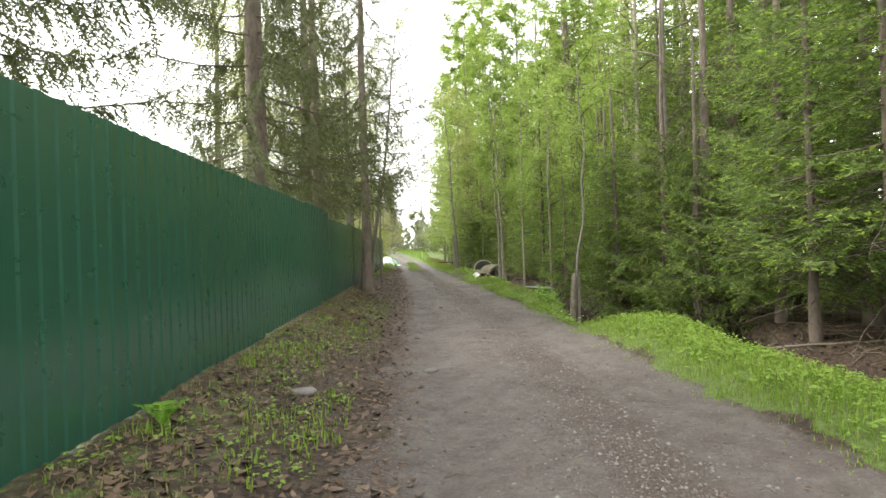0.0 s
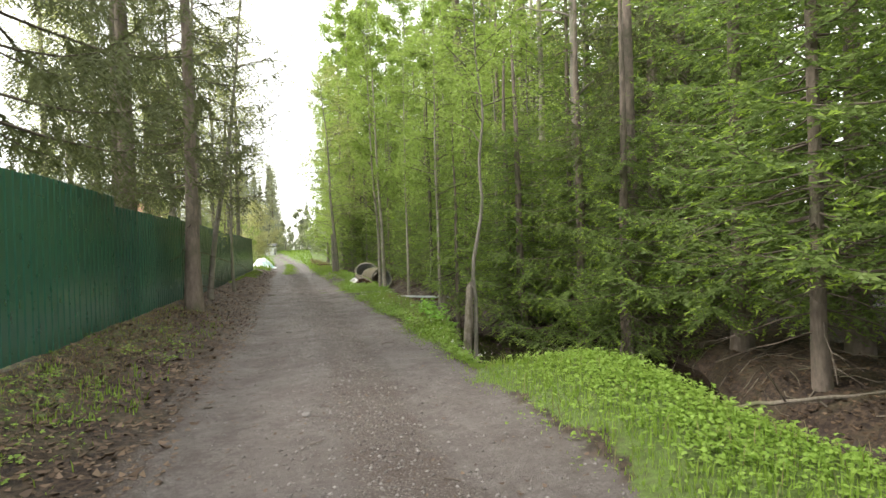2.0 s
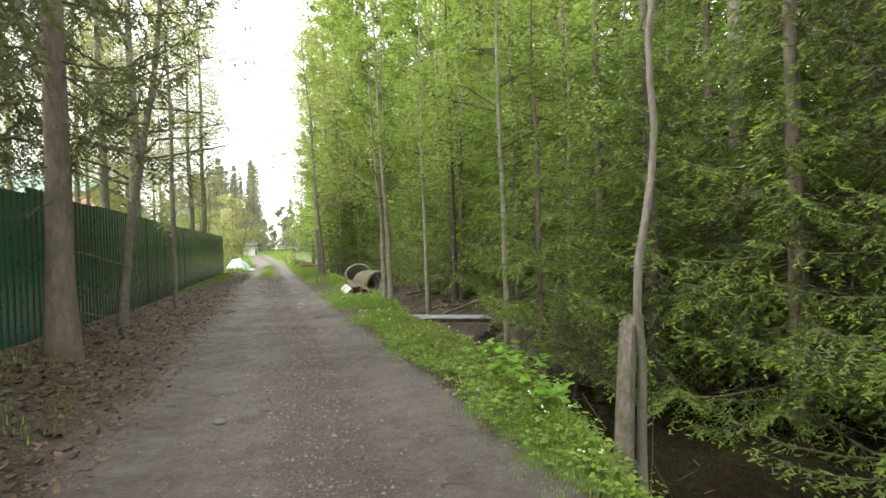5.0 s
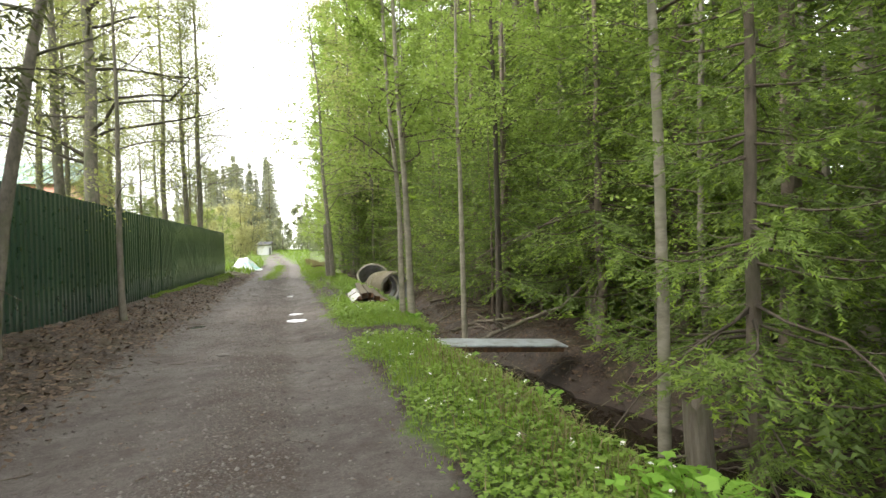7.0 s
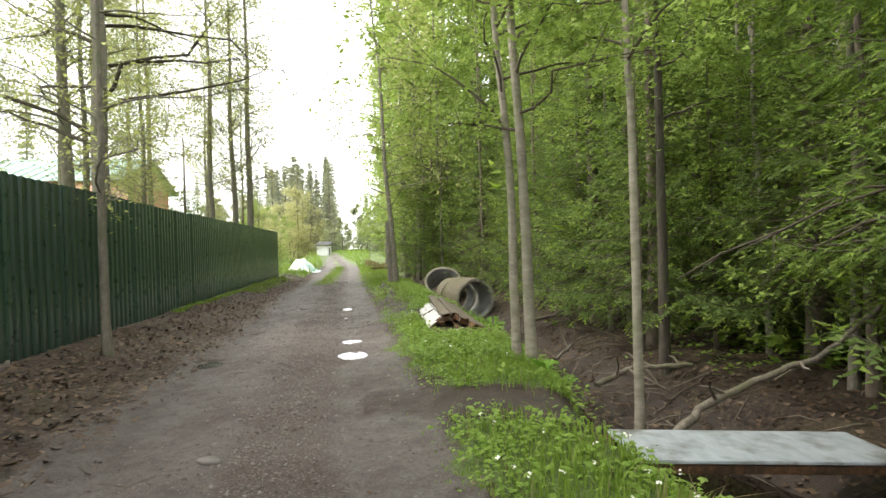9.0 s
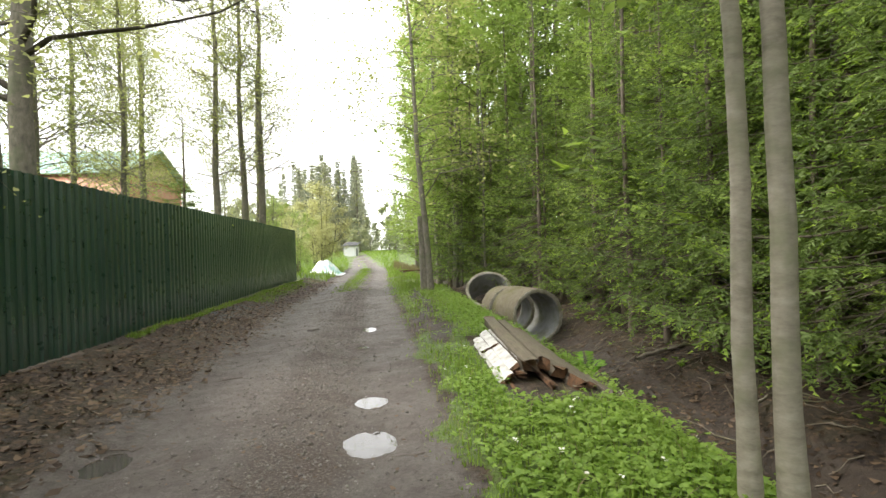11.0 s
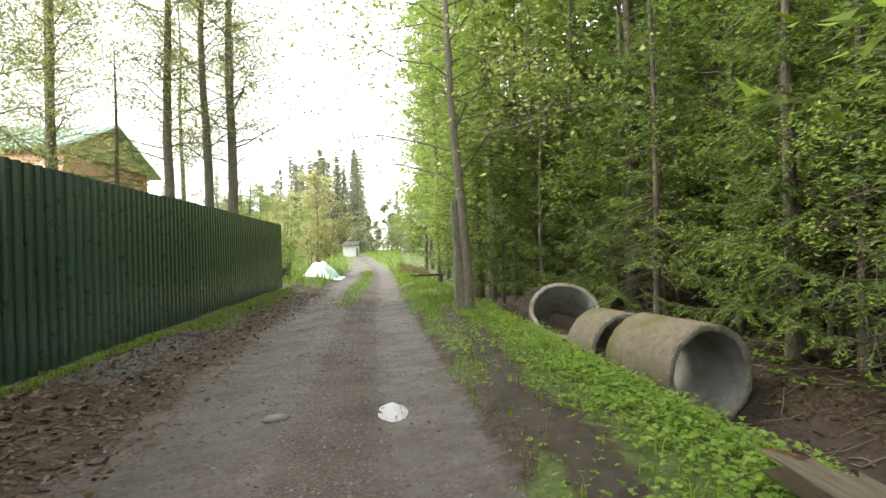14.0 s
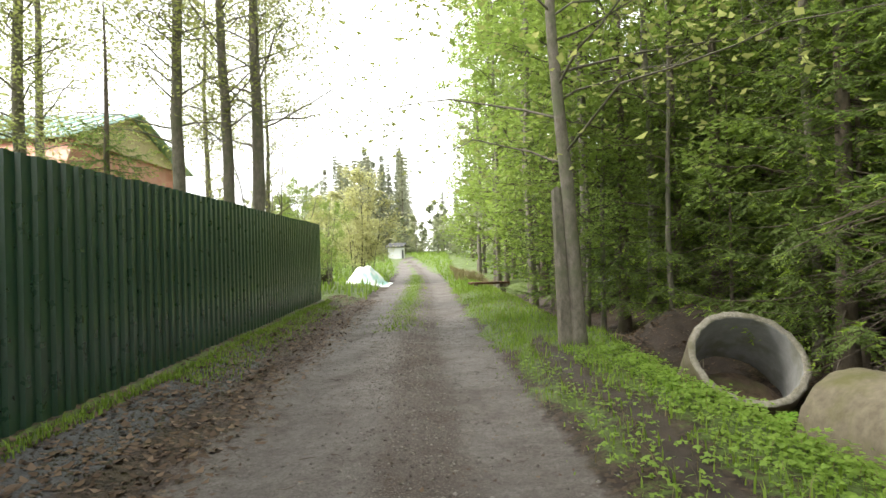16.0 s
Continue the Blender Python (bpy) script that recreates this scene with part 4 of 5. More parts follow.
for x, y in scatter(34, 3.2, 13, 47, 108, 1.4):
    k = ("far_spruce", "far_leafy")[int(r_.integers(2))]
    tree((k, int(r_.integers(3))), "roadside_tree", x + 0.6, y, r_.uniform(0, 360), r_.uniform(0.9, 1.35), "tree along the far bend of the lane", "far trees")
# the far row looks hazy only through its pale needle colour
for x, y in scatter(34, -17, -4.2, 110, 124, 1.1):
    tree(("distant_spruce", int(r_.integers(3))), "distant_spruce", x, y, r_.uniform(0, 360), r_.uniform(0.95, 1.2), "distant spruce in the row beyond the meadow, needles paled for haze", "distant spruces")
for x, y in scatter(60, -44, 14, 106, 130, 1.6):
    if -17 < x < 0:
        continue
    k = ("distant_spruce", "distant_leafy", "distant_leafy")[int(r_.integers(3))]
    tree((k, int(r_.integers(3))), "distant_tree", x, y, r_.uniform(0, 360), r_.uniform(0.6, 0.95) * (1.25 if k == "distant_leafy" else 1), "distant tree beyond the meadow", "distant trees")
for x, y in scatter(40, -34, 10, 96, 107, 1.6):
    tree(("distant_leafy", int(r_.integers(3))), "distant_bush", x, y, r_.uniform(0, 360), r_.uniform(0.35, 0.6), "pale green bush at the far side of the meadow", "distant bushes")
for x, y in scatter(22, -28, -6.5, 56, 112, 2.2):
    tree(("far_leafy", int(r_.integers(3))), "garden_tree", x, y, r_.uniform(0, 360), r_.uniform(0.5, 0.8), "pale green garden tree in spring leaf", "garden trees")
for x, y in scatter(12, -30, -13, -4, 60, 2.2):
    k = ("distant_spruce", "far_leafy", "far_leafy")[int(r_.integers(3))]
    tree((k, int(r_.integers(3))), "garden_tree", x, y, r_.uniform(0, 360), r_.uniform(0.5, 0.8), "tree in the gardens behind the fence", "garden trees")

# ---- concrete rings by the ditch ----


def concrete_ring(m, R, r, ln, label, seed):
    """A well ring lying down: its axis along local y, its near rim at y 0."""
    q = np.random.default_rng(seed)
    k = 72
    prof = [(R - 0.004, 0.008), (R, 0.03), (R, ln * 0.33), (R, ln * 0.66), (R, ln - 0.03), (R - 0.004, ln - 0.008), (R - 0.02, ln), (r + 0.02, ln), (r + 0.004, ln - 0.008), (r, ln - 0.03),
            (r, ln * 0.66), (r, ln * 0.33), (r, 0.03), (r + 0.004, 0.008), (r + 0.02, 0.0), (R - 0.02, 0.0)]
    vs, fs, mi = [], [], []
    ph = q.uniform(0, 6, 6)
    for j, (rr, yy) in enumerate(prof):
        for i in range(k):
            a = 2 * math.pi * i / k
            chip = 0.007 * math.sin(5 * a + ph[0]) * math.sin(11 * a + ph[1]) + 0.006 * math.sin(23 * a + ph[2]) * math.sin(3 * a + ph[3]) * (yy < 0.04) + q.normal(0, 0.0016)
            rim = yy < 0.02 or yy > ln - 0.02
            vs.append(((rr + chip * (1.0 if rim else 0.4)) * math.cos(a), yy + (q.normal(0, 0.004) if rim else 0), (rr + chip) * math.sin(a)))
    n = len(prof)
    for j in range(n):
        for i in range(k):
            a, b = j * k + i, j * k + (i + 1) % k
            c_, d_ = ((j + 1) % n) * k + (i + 1) % k, ((j + 1) % n) * k + i
            fs.append((a, b, c_, d_))
            mi.append(1 if 8 <= j <= 12 else 2 if j >= 13 else 0)
    ob = put("concrete_ring", mesh_of("concrete_ring", vs, fs, [M_CONCRETE, M_CONCRETE_IN, M_CONCRETE_RIM], mi, smooth=True), None, m)
    return tagged(ob, label, "concrete ring", "concrete well rings")


def lie(center, way, up=(0, 0, 1)):
    """A pose whose local y runs along way."""
    y_ = Vector(way).normalized()
    x_ = y_.cross(Vector(up)).normalized()
    z_ = x_.cross(y_)
    return Matrix.Translation(center) @ Matrix((x_, y_, z_)).transposed().to_4x4()


concrete_ring(lie((4.25, 28.2, -0.02), (-0.2, 1, 0.0)), 0.5, 0.42, 1.05, "mossy grey-brown concrete well ring lying in the ditch", 1)
concrete_ring(lie((4.07, 29.68, -0.06), (-0.03, 1, -0.03)), 0.49, 0.41, 0.85, "grey concrete well ring half sunk in the ditch", 2)
A_C, A_W = Vector((3.97, 31.9, 0.24)), Vector((0.12, 0.72, -0.68))
concrete_ring(lie(A_C, A_W), 0.57, 0.49, 0.8, "wide concrete well ring tipped back against a soil heap", 3)
bm = bmesh.new()
bmesh.ops.create_icosphere(bm, subdivisions=4, radius=1.0)
for v_ in bm.verts:
    nz = noise.noise(v_.co * 3.1) * 0.12 + noise.noise(v_.co * 9) * 0.05
    v_.co = Vector((v_.co.x * 0.47, v_.co.y * 0.47, v_.co.z * 0.16)) * (1 + nz)
bmesh.ops.transform(bm, matrix=Matrix.Translation(A_C + A_W * 0.5 + Vector((0, -0.02, -0.22))) @ pose(0, 0, 0, 24, 0, 0), verts=bm.verts)
tagged(part("soil", bm, M_SOIL, None, "", True), "brown soil and dry stalks filling the tipped ring", "soil")

# ---- the plank pile ----


def plank(name, m, ln, wd, th, mat, label, group, seed, ragged=0.05, end_mat=None):
    """A long board along local y with rough, broken ends."""
    q = np.random.default_rng(seed)
    n = 9
    sec = [(-wd / 2 + 0.004, 0), (wd / 2 - 0.004, 0), (wd / 2, 0.004), (wd / 2, th - 0.005), (wd / 2 - 0.006, th), (0, th + 0.002), (-wd / 2 + 0.006, th), (-wd / 2, th - 0.005), (-wd / 2, 0.004)]
    ks = len(sec)
    vs, fs, mi = [], [], []
    for j in range(n):
        y = ln * j / (n - 1)
        for i, (a, b) in enumerate(sec):
            dy = q.uniform(-ragged, ragged) if j in (0, n - 1) else 0
            vs.append((a + q.normal(0, 0.002) + 0.006 * math.sin(y * 1.7 + seed), y + dy, b + q.normal(0, 0.002) + 0.008 * math.sin(y * 1.1 + seed * 2)))
    for j in range(n - 1):
        for i in range(ks):
            a, b = j * ks + i, j * ks + (i + 1) % ks
            fs.append((a, b, b + ks, a + ks))
            mi.append(0)
    fs.append(tuple(range(ks))[::-1])
    fs.append(tuple((n - 1) * ks + i for i in range(ks)))
    mi += [1, 1]
    ob = put(name, mesh_of(name, vs, fs, [mat, end_mat or mat], mi), None, m)
    return tagged(ob, label, "plank", group)


WL, WG = "old white-painted board with flaking paint on the pile", "white painted boards"
for i, (x, y0, ln, wd, z, roll, tn) in enumerate([(2.43, 22.95, 1.75, 0.085, 0.02, -58, -1.6), (2.475, 22.85, 1.95, 0.1, 0.085, -42, -1.4), (2.545, 22.84, 1.2, 0.1, 0.15, -34, -1.2), (2.56, 24.08, 0.75, 0.1, 0.155, -33, -1.4),
                                                  (2.62, 22.98, 1.0, 0.1, 0.21, -26, -1.0), (2.632, 24.02, 0.85, 0.1, 0.212, -24, -1.2), (2.69, 23.05, 1.75, 0.05, 0.25, -18, -1.4), (2.66, 23.3, 1.4, 0.07, 0.13, -20, -1.2)]):
    plank("board", pose(x + 0.06, y0 - 0.1, z + 0.02, 0, roll, tn), ln, wd, 0.028, M_WHITE, WL, WG, 20 + i, 0.07, M_ROT)
GL, GG = "weathered grey-brown timber with rotten ends on the pile", "weathered timbers"
r_p = np.random.default_rng(9)
LAY = [(2.79, 22.82, 2.45, 0.12, 0.11, 0.225, -2.2, -12), (2.9, 22.76, 2.4, 0.1, 0.1, 0.215, -2.0, 4), (3.0, 22.66, 2.4, 0.12, 0.09, 0.165, -1.4, 8), (3.1, 22.5, 2.55, 0.11, 0.1, 0.12, -1.0, 14),
       (3.2, 22.58, 2.3, 0.12, 0.08, 0.085, 0.2, 20), (3.29, 22.4, 2.4, 0.1, 0.09, 0.03, 0.8, 18), (3.39, 22.45, 2.1, 0.1, 0.07, -0.01, 2.2, 24), (3.5, 22.3, 1.9, 0.09, 0.06, -0.05, 3.6, 16), (3.6, 22.5, 1.5, 0.08, 0.05, -0.08, 5.5, 10)]
for i in range(13):
    u = i / 12
    LAY.append((2.55 + 0.8 * u + r_p.normal(0, 0.02), 22.62 - 0.2 * u + r_p.uniform(-0.08, 0.3), r_p.uniform(1.2, 2.2), r_p.uniform(0.05, 0.11), r_p.uniform(0.03, 0.07), 0.04 + 0.07 * (i % 3) - 0.12 * u, r_p.normal(-0.5, 1.6), r_p.normal(0, 14)))
for i, (x, y0, ln, wd, th, z, tn, roll) in enumerate(LAY):
    plank("timber", pose(x, y0, z, r_p.normal(0, 0.6), roll, tn), ln, wd, th, M_ROT if i > 8 and i % 2 == 0 else M_PLANK, GL, GG, 40 + i, 0.14, M_ROT)

# ---- the sheet across the ditch, its bearers ----
bd = thing("flat_sheet", lie((3.12, 18.12, 0.06), (1.42, -0.13, -0.08)), "pale grey wet flat sheet laid across the ditch", "board")
bm = bmesh.new()
box(bm, -0.26, 0, 0, 0.26, 1.54, 0.018, 0.004)
for v_ in bm.verts:
    v_.co.z += 0.012 * math.sin(v_.co.y * 2.2)
part("sheet", bm, M_SLATE, bd)
for k in (-0.17, 0.2):
    bm = bmesh.new()
    box(bm, k - 0.05, -0.12, -0.06, k + 0.05, 1.5, -0.003, 0.01)
    part("bearer", bm, M_ROT, bd, "dark rotten timber bearer")

# ---- stumps, fallen limbs ----


def stump(x, y, h, r0, mat, label, seed, tilt=(0, 0)):
    q = np.random.default_rng(seed)
    k, n = 14, 9
    vs, fs = [], []
    for j in range(n):
        t_ = j / (n - 1)
        for i in range(k):
            a = 2 * math.pi * i / k
            rr = r0 * (1.35 - 0.5 * t_ ** 0.5) * (1 + 0.1 * math.sin(3 * a + seed) + q.normal(0, 0.03))
            top = (0.07 * max(0, math.sin(a * 1.0 + seed)) + q.uniform(0, 0.05)) if j == n - 1 else 0
            vs.append((rr * math.cos(a), rr * math.sin(a), -0.2 + (h + 0.2) * t_ + top))
    for j in range(n - 1):
        for i in range(k):
            a, b = j * k + i, j * k + (i + 1) % k
            fs.append((a, b, b + k, a + k))
    vs.append((0, 0, h * 0.92))
    for i in range(k):
        fs.append(((n - 1) * k + i, (n - 1) * k + (i + 1) % k, n * k))
    ob = put("stump", mesh_of("stump", vs, fs, mat), None, pose(x, y, lay(x, y), tilt[0], tilt[1], 0))
    return tagged(ob, label, "stump")


stump(3.31, 11.74, 0.7 - lay(3.31, 11.74), 0.066, M_STUMP, "broken pale dead stump beside the ditch", 1, (0, 4))
stump(3.6, 14.12, 0.36 - lay(3.6, 14.12), 0.075, M_DEADWOOD, "broken splintered stump beside a young spruce", 2, (0, -3))
stump(2.46, 33.42, 1.95, 0.085, M_BARK_GREY, "tall broken grey trunk beside a living tree", 3, (0, -2))


def limb(pts, r0, r1, mat, label, seed, name="fallen_branch", twigs=5):
    q = np.random.default_rng(seed)
    pts = np.array(pts, float)
    t_ = np.linspace(0, 1, len(pts))
    u = np.linspace(0, 1, 22)
    fine_p = np.column_stack([np.interp(u, t_, pts[:, k]) for k in range(3)])
    for _ in range(2):
        fine_p[1:-1] = (fine_p[:-2] + 2 * fine_p[1:-1] + fine_p[2:]) / 4
    fine_p[:, :] += q.normal(0, 0.008, fine_p.shape)
    P = [(fine_p, np.linspace(r0, r1, 22))]
    for _ in range(twigs):
        i = q.integers(5, 21)
        e = fine_p[i] + q.normal(0, 0.22, 3) + np.array([0, 0, 0.1])
        P.append((np.array([fine_p[i], (fine_p[i] + e) / 2 + q.normal(0, 0.02, 3), e]), np.array([r1 * 0.9, r1 * 0.6, r1 * 0.3])))
    v_, f_ = tubes(P, 8)
    return tagged(put(name, mesh_of(name, v_, f_, mat, smooth=True)), label, "branch")


limb([(3.7, 18.6, -0.1), (4.2, 18.95, 0.02), (4.7, 19.05, 0.14), (5.2, 18.95, 0.32), (5.55, 18.8, 0.7)], 0.034, 0.018, M_DEADWOOD, "mossy bare fallen limb beside the sheet", 5)
limb([(4.4, 7.9, -0.3), (5.0, 7.4, -0.12), (5.9, 7.1, -0.05), (7.0, 7.2, -0.02)], 0.025, 0.012, M_DEADWOOD, "pale fallen branch on the wood floor", 6)
limb([(4.0, 21.8, -0.2), (4.6, 22.6, -0.1), (5.3, 23.0, -0.05)], 0.02, 0.01, M_DEADWOOD, "pale fallen branch on the leaf litter", 7)
limb([(4.5, 24.6, -0.1), (5.2, 24.9, -0.03), (6.1, 25.0, 0.02)], 0.03, 0.016, M_DEADWOOD, "rotting fallen branch on the leaf litter", 8)
limb([(4.6, 14.3, -0.3), (5.2, 14.9, -0.1), (6.2, 15.0, 0.15), (7.0, 15.4, 0.3)], 0.03, 0.015, M_TWIG, "dark fallen branch under the spruces", 9)
limb([(3.9, 20.3, -0.15), (4.4, 20.6, -0.08), (4.9, 20.3, 0.0)], 0.03, 0.02, M_DEADWOOD, "short rotten branch on the leaf litter", 10)

for k, (x, y, dx, ht) in enumerate([(4.05, 8.35, 0.03, 0.6), (4.2, 8.1, -0.18, 0.62), (4.0, 7.55, -0.3, 0.5), (4.5, 9.3, 0.05, 0.5)]):
    limb([(x, y, -0.55), (x + dx * 0.4, y, -0.15), (x + dx, y, ht - 0.35)], 0.014, 0.008, M_DEADWOOD, "thin dry stick standing in the ditch", 30 + k, "dry_stick", 1)

# ---- far end of the lane ----
tp = thing("tarpaulin_heap", pose(-2.3, 50.3, 0), "heap covered with a faded white and turquoise tarpaulin", "tarpaulin")
bm = bmesh.new()
bmesh.ops.create_grid(bm, x_segments=26, y_segments=26, size=1.0)
for v_ in bm.verts:
    rr = max(abs(v_.co.x), abs(v_.co.y))
    hh = 0.8 * (1 - smooth(0.15, 1.0, math.hypot(v_.co.x, v_.co.y))) + 0.1 * noise.noise(v_.co * 4) + 0.03 * noise.noise(v_.co * 12)
    v_.co = Vector((v_.co.x * 1.1 + 0.06 * noise.noise(v_.co * 3 + Vector((5, 0, 0))), v_.co.y * 1.5, max(0.0, float(hh)) + 0.03))
part("cover", bm, M_TARP, tp, "", True)
r_l = np.random.default_rng(3)
for row in range(4):
    for k in range(4 - row // 2):
        a = np.array([[-4.6, 49.2 + k * 0.27 + 0.1 * (row % 2), 0.16 + row * 0.2], [-3.6, 49.2 + k * 0.27 + 0.1 * (row % 2), 0.16 + row * 0.2]])
        a[:, 0] += r_l.uniform(-0.12, 0.12)
        v_, f_ = tubes([(np.vstack([a[:1], a[:1], a[1:], a[1:]]) + np.array([[0, 0, 0], [0.002, 0, 0], [0, 0, 0], [0.002, 0, 0]]), np.array([0.002, 0.11, 0.1, 0.002]))], 9)
        tagged(put("firewood_log", mesh_of("firewood_log", v_, f_, M_BARK_DARK)), "cut log stacked beside the tarpaulin heap", "log", "stacked logs")

# garden house behind the fence: green roof, red siding
hs = thing("garden_house", pose(-9.0, 44.4, 0.0), "garden house with green metal roof and faded red siding", "house")


def slab(bm, pts, th, way):
    lo = [bm.verts.new(Vector(q)) for q in pts]
    hi = [bm.verts.new(Vector(q) + Vector(way) * th) for q in pts]
    n = len(pts)
    bm.faces.new(lo[::-1])
    bm.faces.new(hi)
    for i in range(n):
        bm.faces.new((lo[i], lo[(i + 1) % n], hi[(i + 1) % n], hi[i]))


bm = bmesh.new()
box(bm, -8.0, -3.2, -0.5, 0.0, 3.2, 4.7)
part("wall", bm, M_RED, hs, "faded red siding")
bm = bmesh.new()
slab(bm, [(0.02, -3.2, 4.7), (0.02, 3.2, 4.7), (0.02, 0.0, 5.95)], 0.06, (1, 0, 0))
part("gable", bm, M_BEIGE, hs, "ochre boarded gable")
for sg in (-1, 1):
    bm = bmesh.new()
    slab(bm, [(-8.3, 0, 6.05), (0.4, 0, 6.05), (0.4, sg * 3.75, 4.58), (-8.3, sg * 3.75, 4.58)][::sg], 0.05, (0, 0, 1))
    rf = part("roof", bm, M_ROOF_GREEN, hs, "pale green metal roof")
    for k in range(17):
        bm = bmesh.new()
        x_ = -8.2 + k * 0.53
        slab(bm, [(x_, 0, 6.1), (x_ + 0.03, 0, 6.1), (x_ + 0.03, sg * 3.75, 4.63), (x_, sg * 3.75, 4.63)][::sg], 0.04, (0, 0, 1))
        part("seam", bm, M_ROOF_GREEN, rf)
bm = bmesh.new()
slab(bm, [(-3.2, -3.3, 4.58), (0.3, -3.3, 4.58), (1.3, -5.2, 3.5), (-3.2, -5.2, 3.5)][::-1], 0.05, (0, 0, 1))
part("porch_roof", bm, M_RED, hs, "red sheet porch roof")


def shed(x, y, z, wd, dp, hh, wall, roof, label, turn=0, opening=True):
    ob = thing("garden_shed", pose(x, y, z, 0, 0, turn), label, "shed")
    bm = bmesh.new()
    box(bm, -wd / 2, -dp / 2, -0.5, wd / 2, dp / 2, hh)
    part("wall", bm, wall, ob)
    bm = bmesh.new()
    slab(bm, [(-wd / 2 - 0.25, -dp / 2 - 0.3, hh + 0.05), (wd / 2 + 0.25, -dp / 2 - 0.3, hh + 0.05), (wd / 2 + 0.25, dp / 2 + 0.3, hh + 0.5), (-wd / 2 - 0.25, dp / 2 + 0.3, hh + 0.5)], 0.08, (0, 0, 1))
    part("roof", bm, roof, ob)
    if opening:
        bm = bmesh.new()
        box(bm, wd / 2 - 0.02, -0.5, 0, wd / 2 + 0.02, 0.4, hh * 0.85)
        part("door", bm, M_DARK, ob, "dark open doorway")
    return ob


for k, (x, y) in enumerate([(-5.6, 70.5), (-6.4, 70.2), (-7.3, 70.6)]):
    tree(("spruce", k), "hedge_spruce", x, y, 60 * k, 0.17, "dense dark green hedge bush near the white shed", "hedge")
shed(-3.7, 88, 0.35, 1.4, 2.4, 1.6, M_WALLWHITE, M_DARK, "small white garden shed with dark lean-to roof", -6)
bm = bmesh.new()
box(bm, -0.7, -0.22, 0, 0.7, 0.22, 0.07, 0.01)
fb = thing("footbridge", pose(2.6, 45.8, lay(2.4, 45.8) + 0.1, 0, 0, 8), "dark timber footbridge over the ditch", "footbridge")
part("deck", bm, M_ROT, fb)
for k in (-0.5, 0.5):
    bm = bmesh.new()
    box(bm, k - 0.06, -0.25, -0.5, k + 0.06, 0.25, -0.003, 0.01)
    part("sleeper", bm, M_PLANK, fb)
for k, (x, y, s_) in enumerate([(-3.0, 46.0, 0.8), (-3.6, 44.3, 0.9), (-4.6, 47.5, 0.9), (-6.0, 55.0, 1.0), (-7.2, 61, 1.1), (-5.2, 66, 0.9)]):
    tree(("bush", k % 3), "willow_bush", x, y, 70 * k, s_, "pale green bush at the end of the fence", "bushes at the fence end")

KIT["willow"] = broad_data(181, 4.6, 2.0, 0.5, 13, 0.11, 26, 0.035, (M_BARK_DARK, M_BARK_DARK, M_LEAF_WILLOW), 0.07, 0.95, twigs=6, stems=6, fork=0.13, spray=0.35)
for x, y, s_, tn in [(-2.9, 53.6, 1.2, 0), (-4.9, 55.5, 0.95, 90), (-3.6, 60.0, 0.9, 200)]:
    tree("willow", "willow_bush", x, y, tn, s_, "many-stemmed willow in pale yellow-green leaf behind the tarpaulin", "willows beyond the fence")

# ---- small growth and debris ----
r_g = np.random.default_rng(17)


def onland(x, y, dz=0.0):
    return np.column_stack([x, y, land(x, y) + dz])


def patchy(x, y, a=1.0):
    return np.clip(0.55 + 0.4 * a * waves(x * 0.7 + 3, y * 0.6), 0, 1)


def blades_at(x, y, h0, h1, wide, name, mat, label, cat, bend=0.35):
    n = len(x)
    az = r_g.uniform(0, 2 * np.pi, n)
    out = np.column_stack([np.cos(az), np.sin(az), np.zeros(n)])
    side = np.column_stack([-np.sin(az), np.cos(az), np.zeros(n)])
    hh = r_g.uniform(h0, h1, n)
    if "verge" in name:
        hh *= 0.3 + 0.7 * smooth(0.0, 0.55, x - along(CX, y) - along(HW, y))
    b = onland(x, y, -0.01)
    lean = r_g.uniform(0.05, bend, n)
    m1 = b + np.array([0, 0, 1.0]) * (hh * 0.6)[:, None] + out * (hh * lean * 0.4)[:, None]
    tip = b + np.array([0, 0, 1.0]) * (hh * (1 - 0.3 * lean))[:, None] + out * (hh * lean * 1.6)[:, None]
    w = (wide * r_g.uniform(0.6, 1.3, n) / 2)[:, None]
    vs = np.stack([b - side * w, b + side * w, m1 + side * w * 0.8, m1 - side * w * 0.8, tip], 1)
    i0 = np.arange(n)[:, None] * 5
    tri = np.concatenate([i0 + np.array([[0, 1, 2]]), i0 + np.array([[0, 2, 3]]), i0 + np.array([[3, 2, 4]])], 0)
    return tagged(put(name, mesh_of(name, vs.reshape(-1, 3), tri, mat)), label, cat, kind="stuff")


def leaves_at(p, size, name, mat, label, cat, flat=0.4, fold=0.15, ratio=0.7):
    n = len(p)
    az = r_g.uniform(0, 2 * np.pi, n)
    w = unit(np.column_stack([np.cos(az), np.sin(az), r_g.normal(0.05, flat * 0.6, n)]))
    nr = unit(np.column_stack([r_g.normal(0, flat, n), r_g.normal(0, flat, n), np.ones(n)]))
    ln = size * r_g.uniform(0.55, 1.35, n)
    v_, f_ = leaves_mesh(p, w, unit(np.cross(w, nr)), ln, ln * ratio, fold)
    return tagged(put(name, mesh_of(name, v_, f_, mat)), label, cat, kind="stuff")


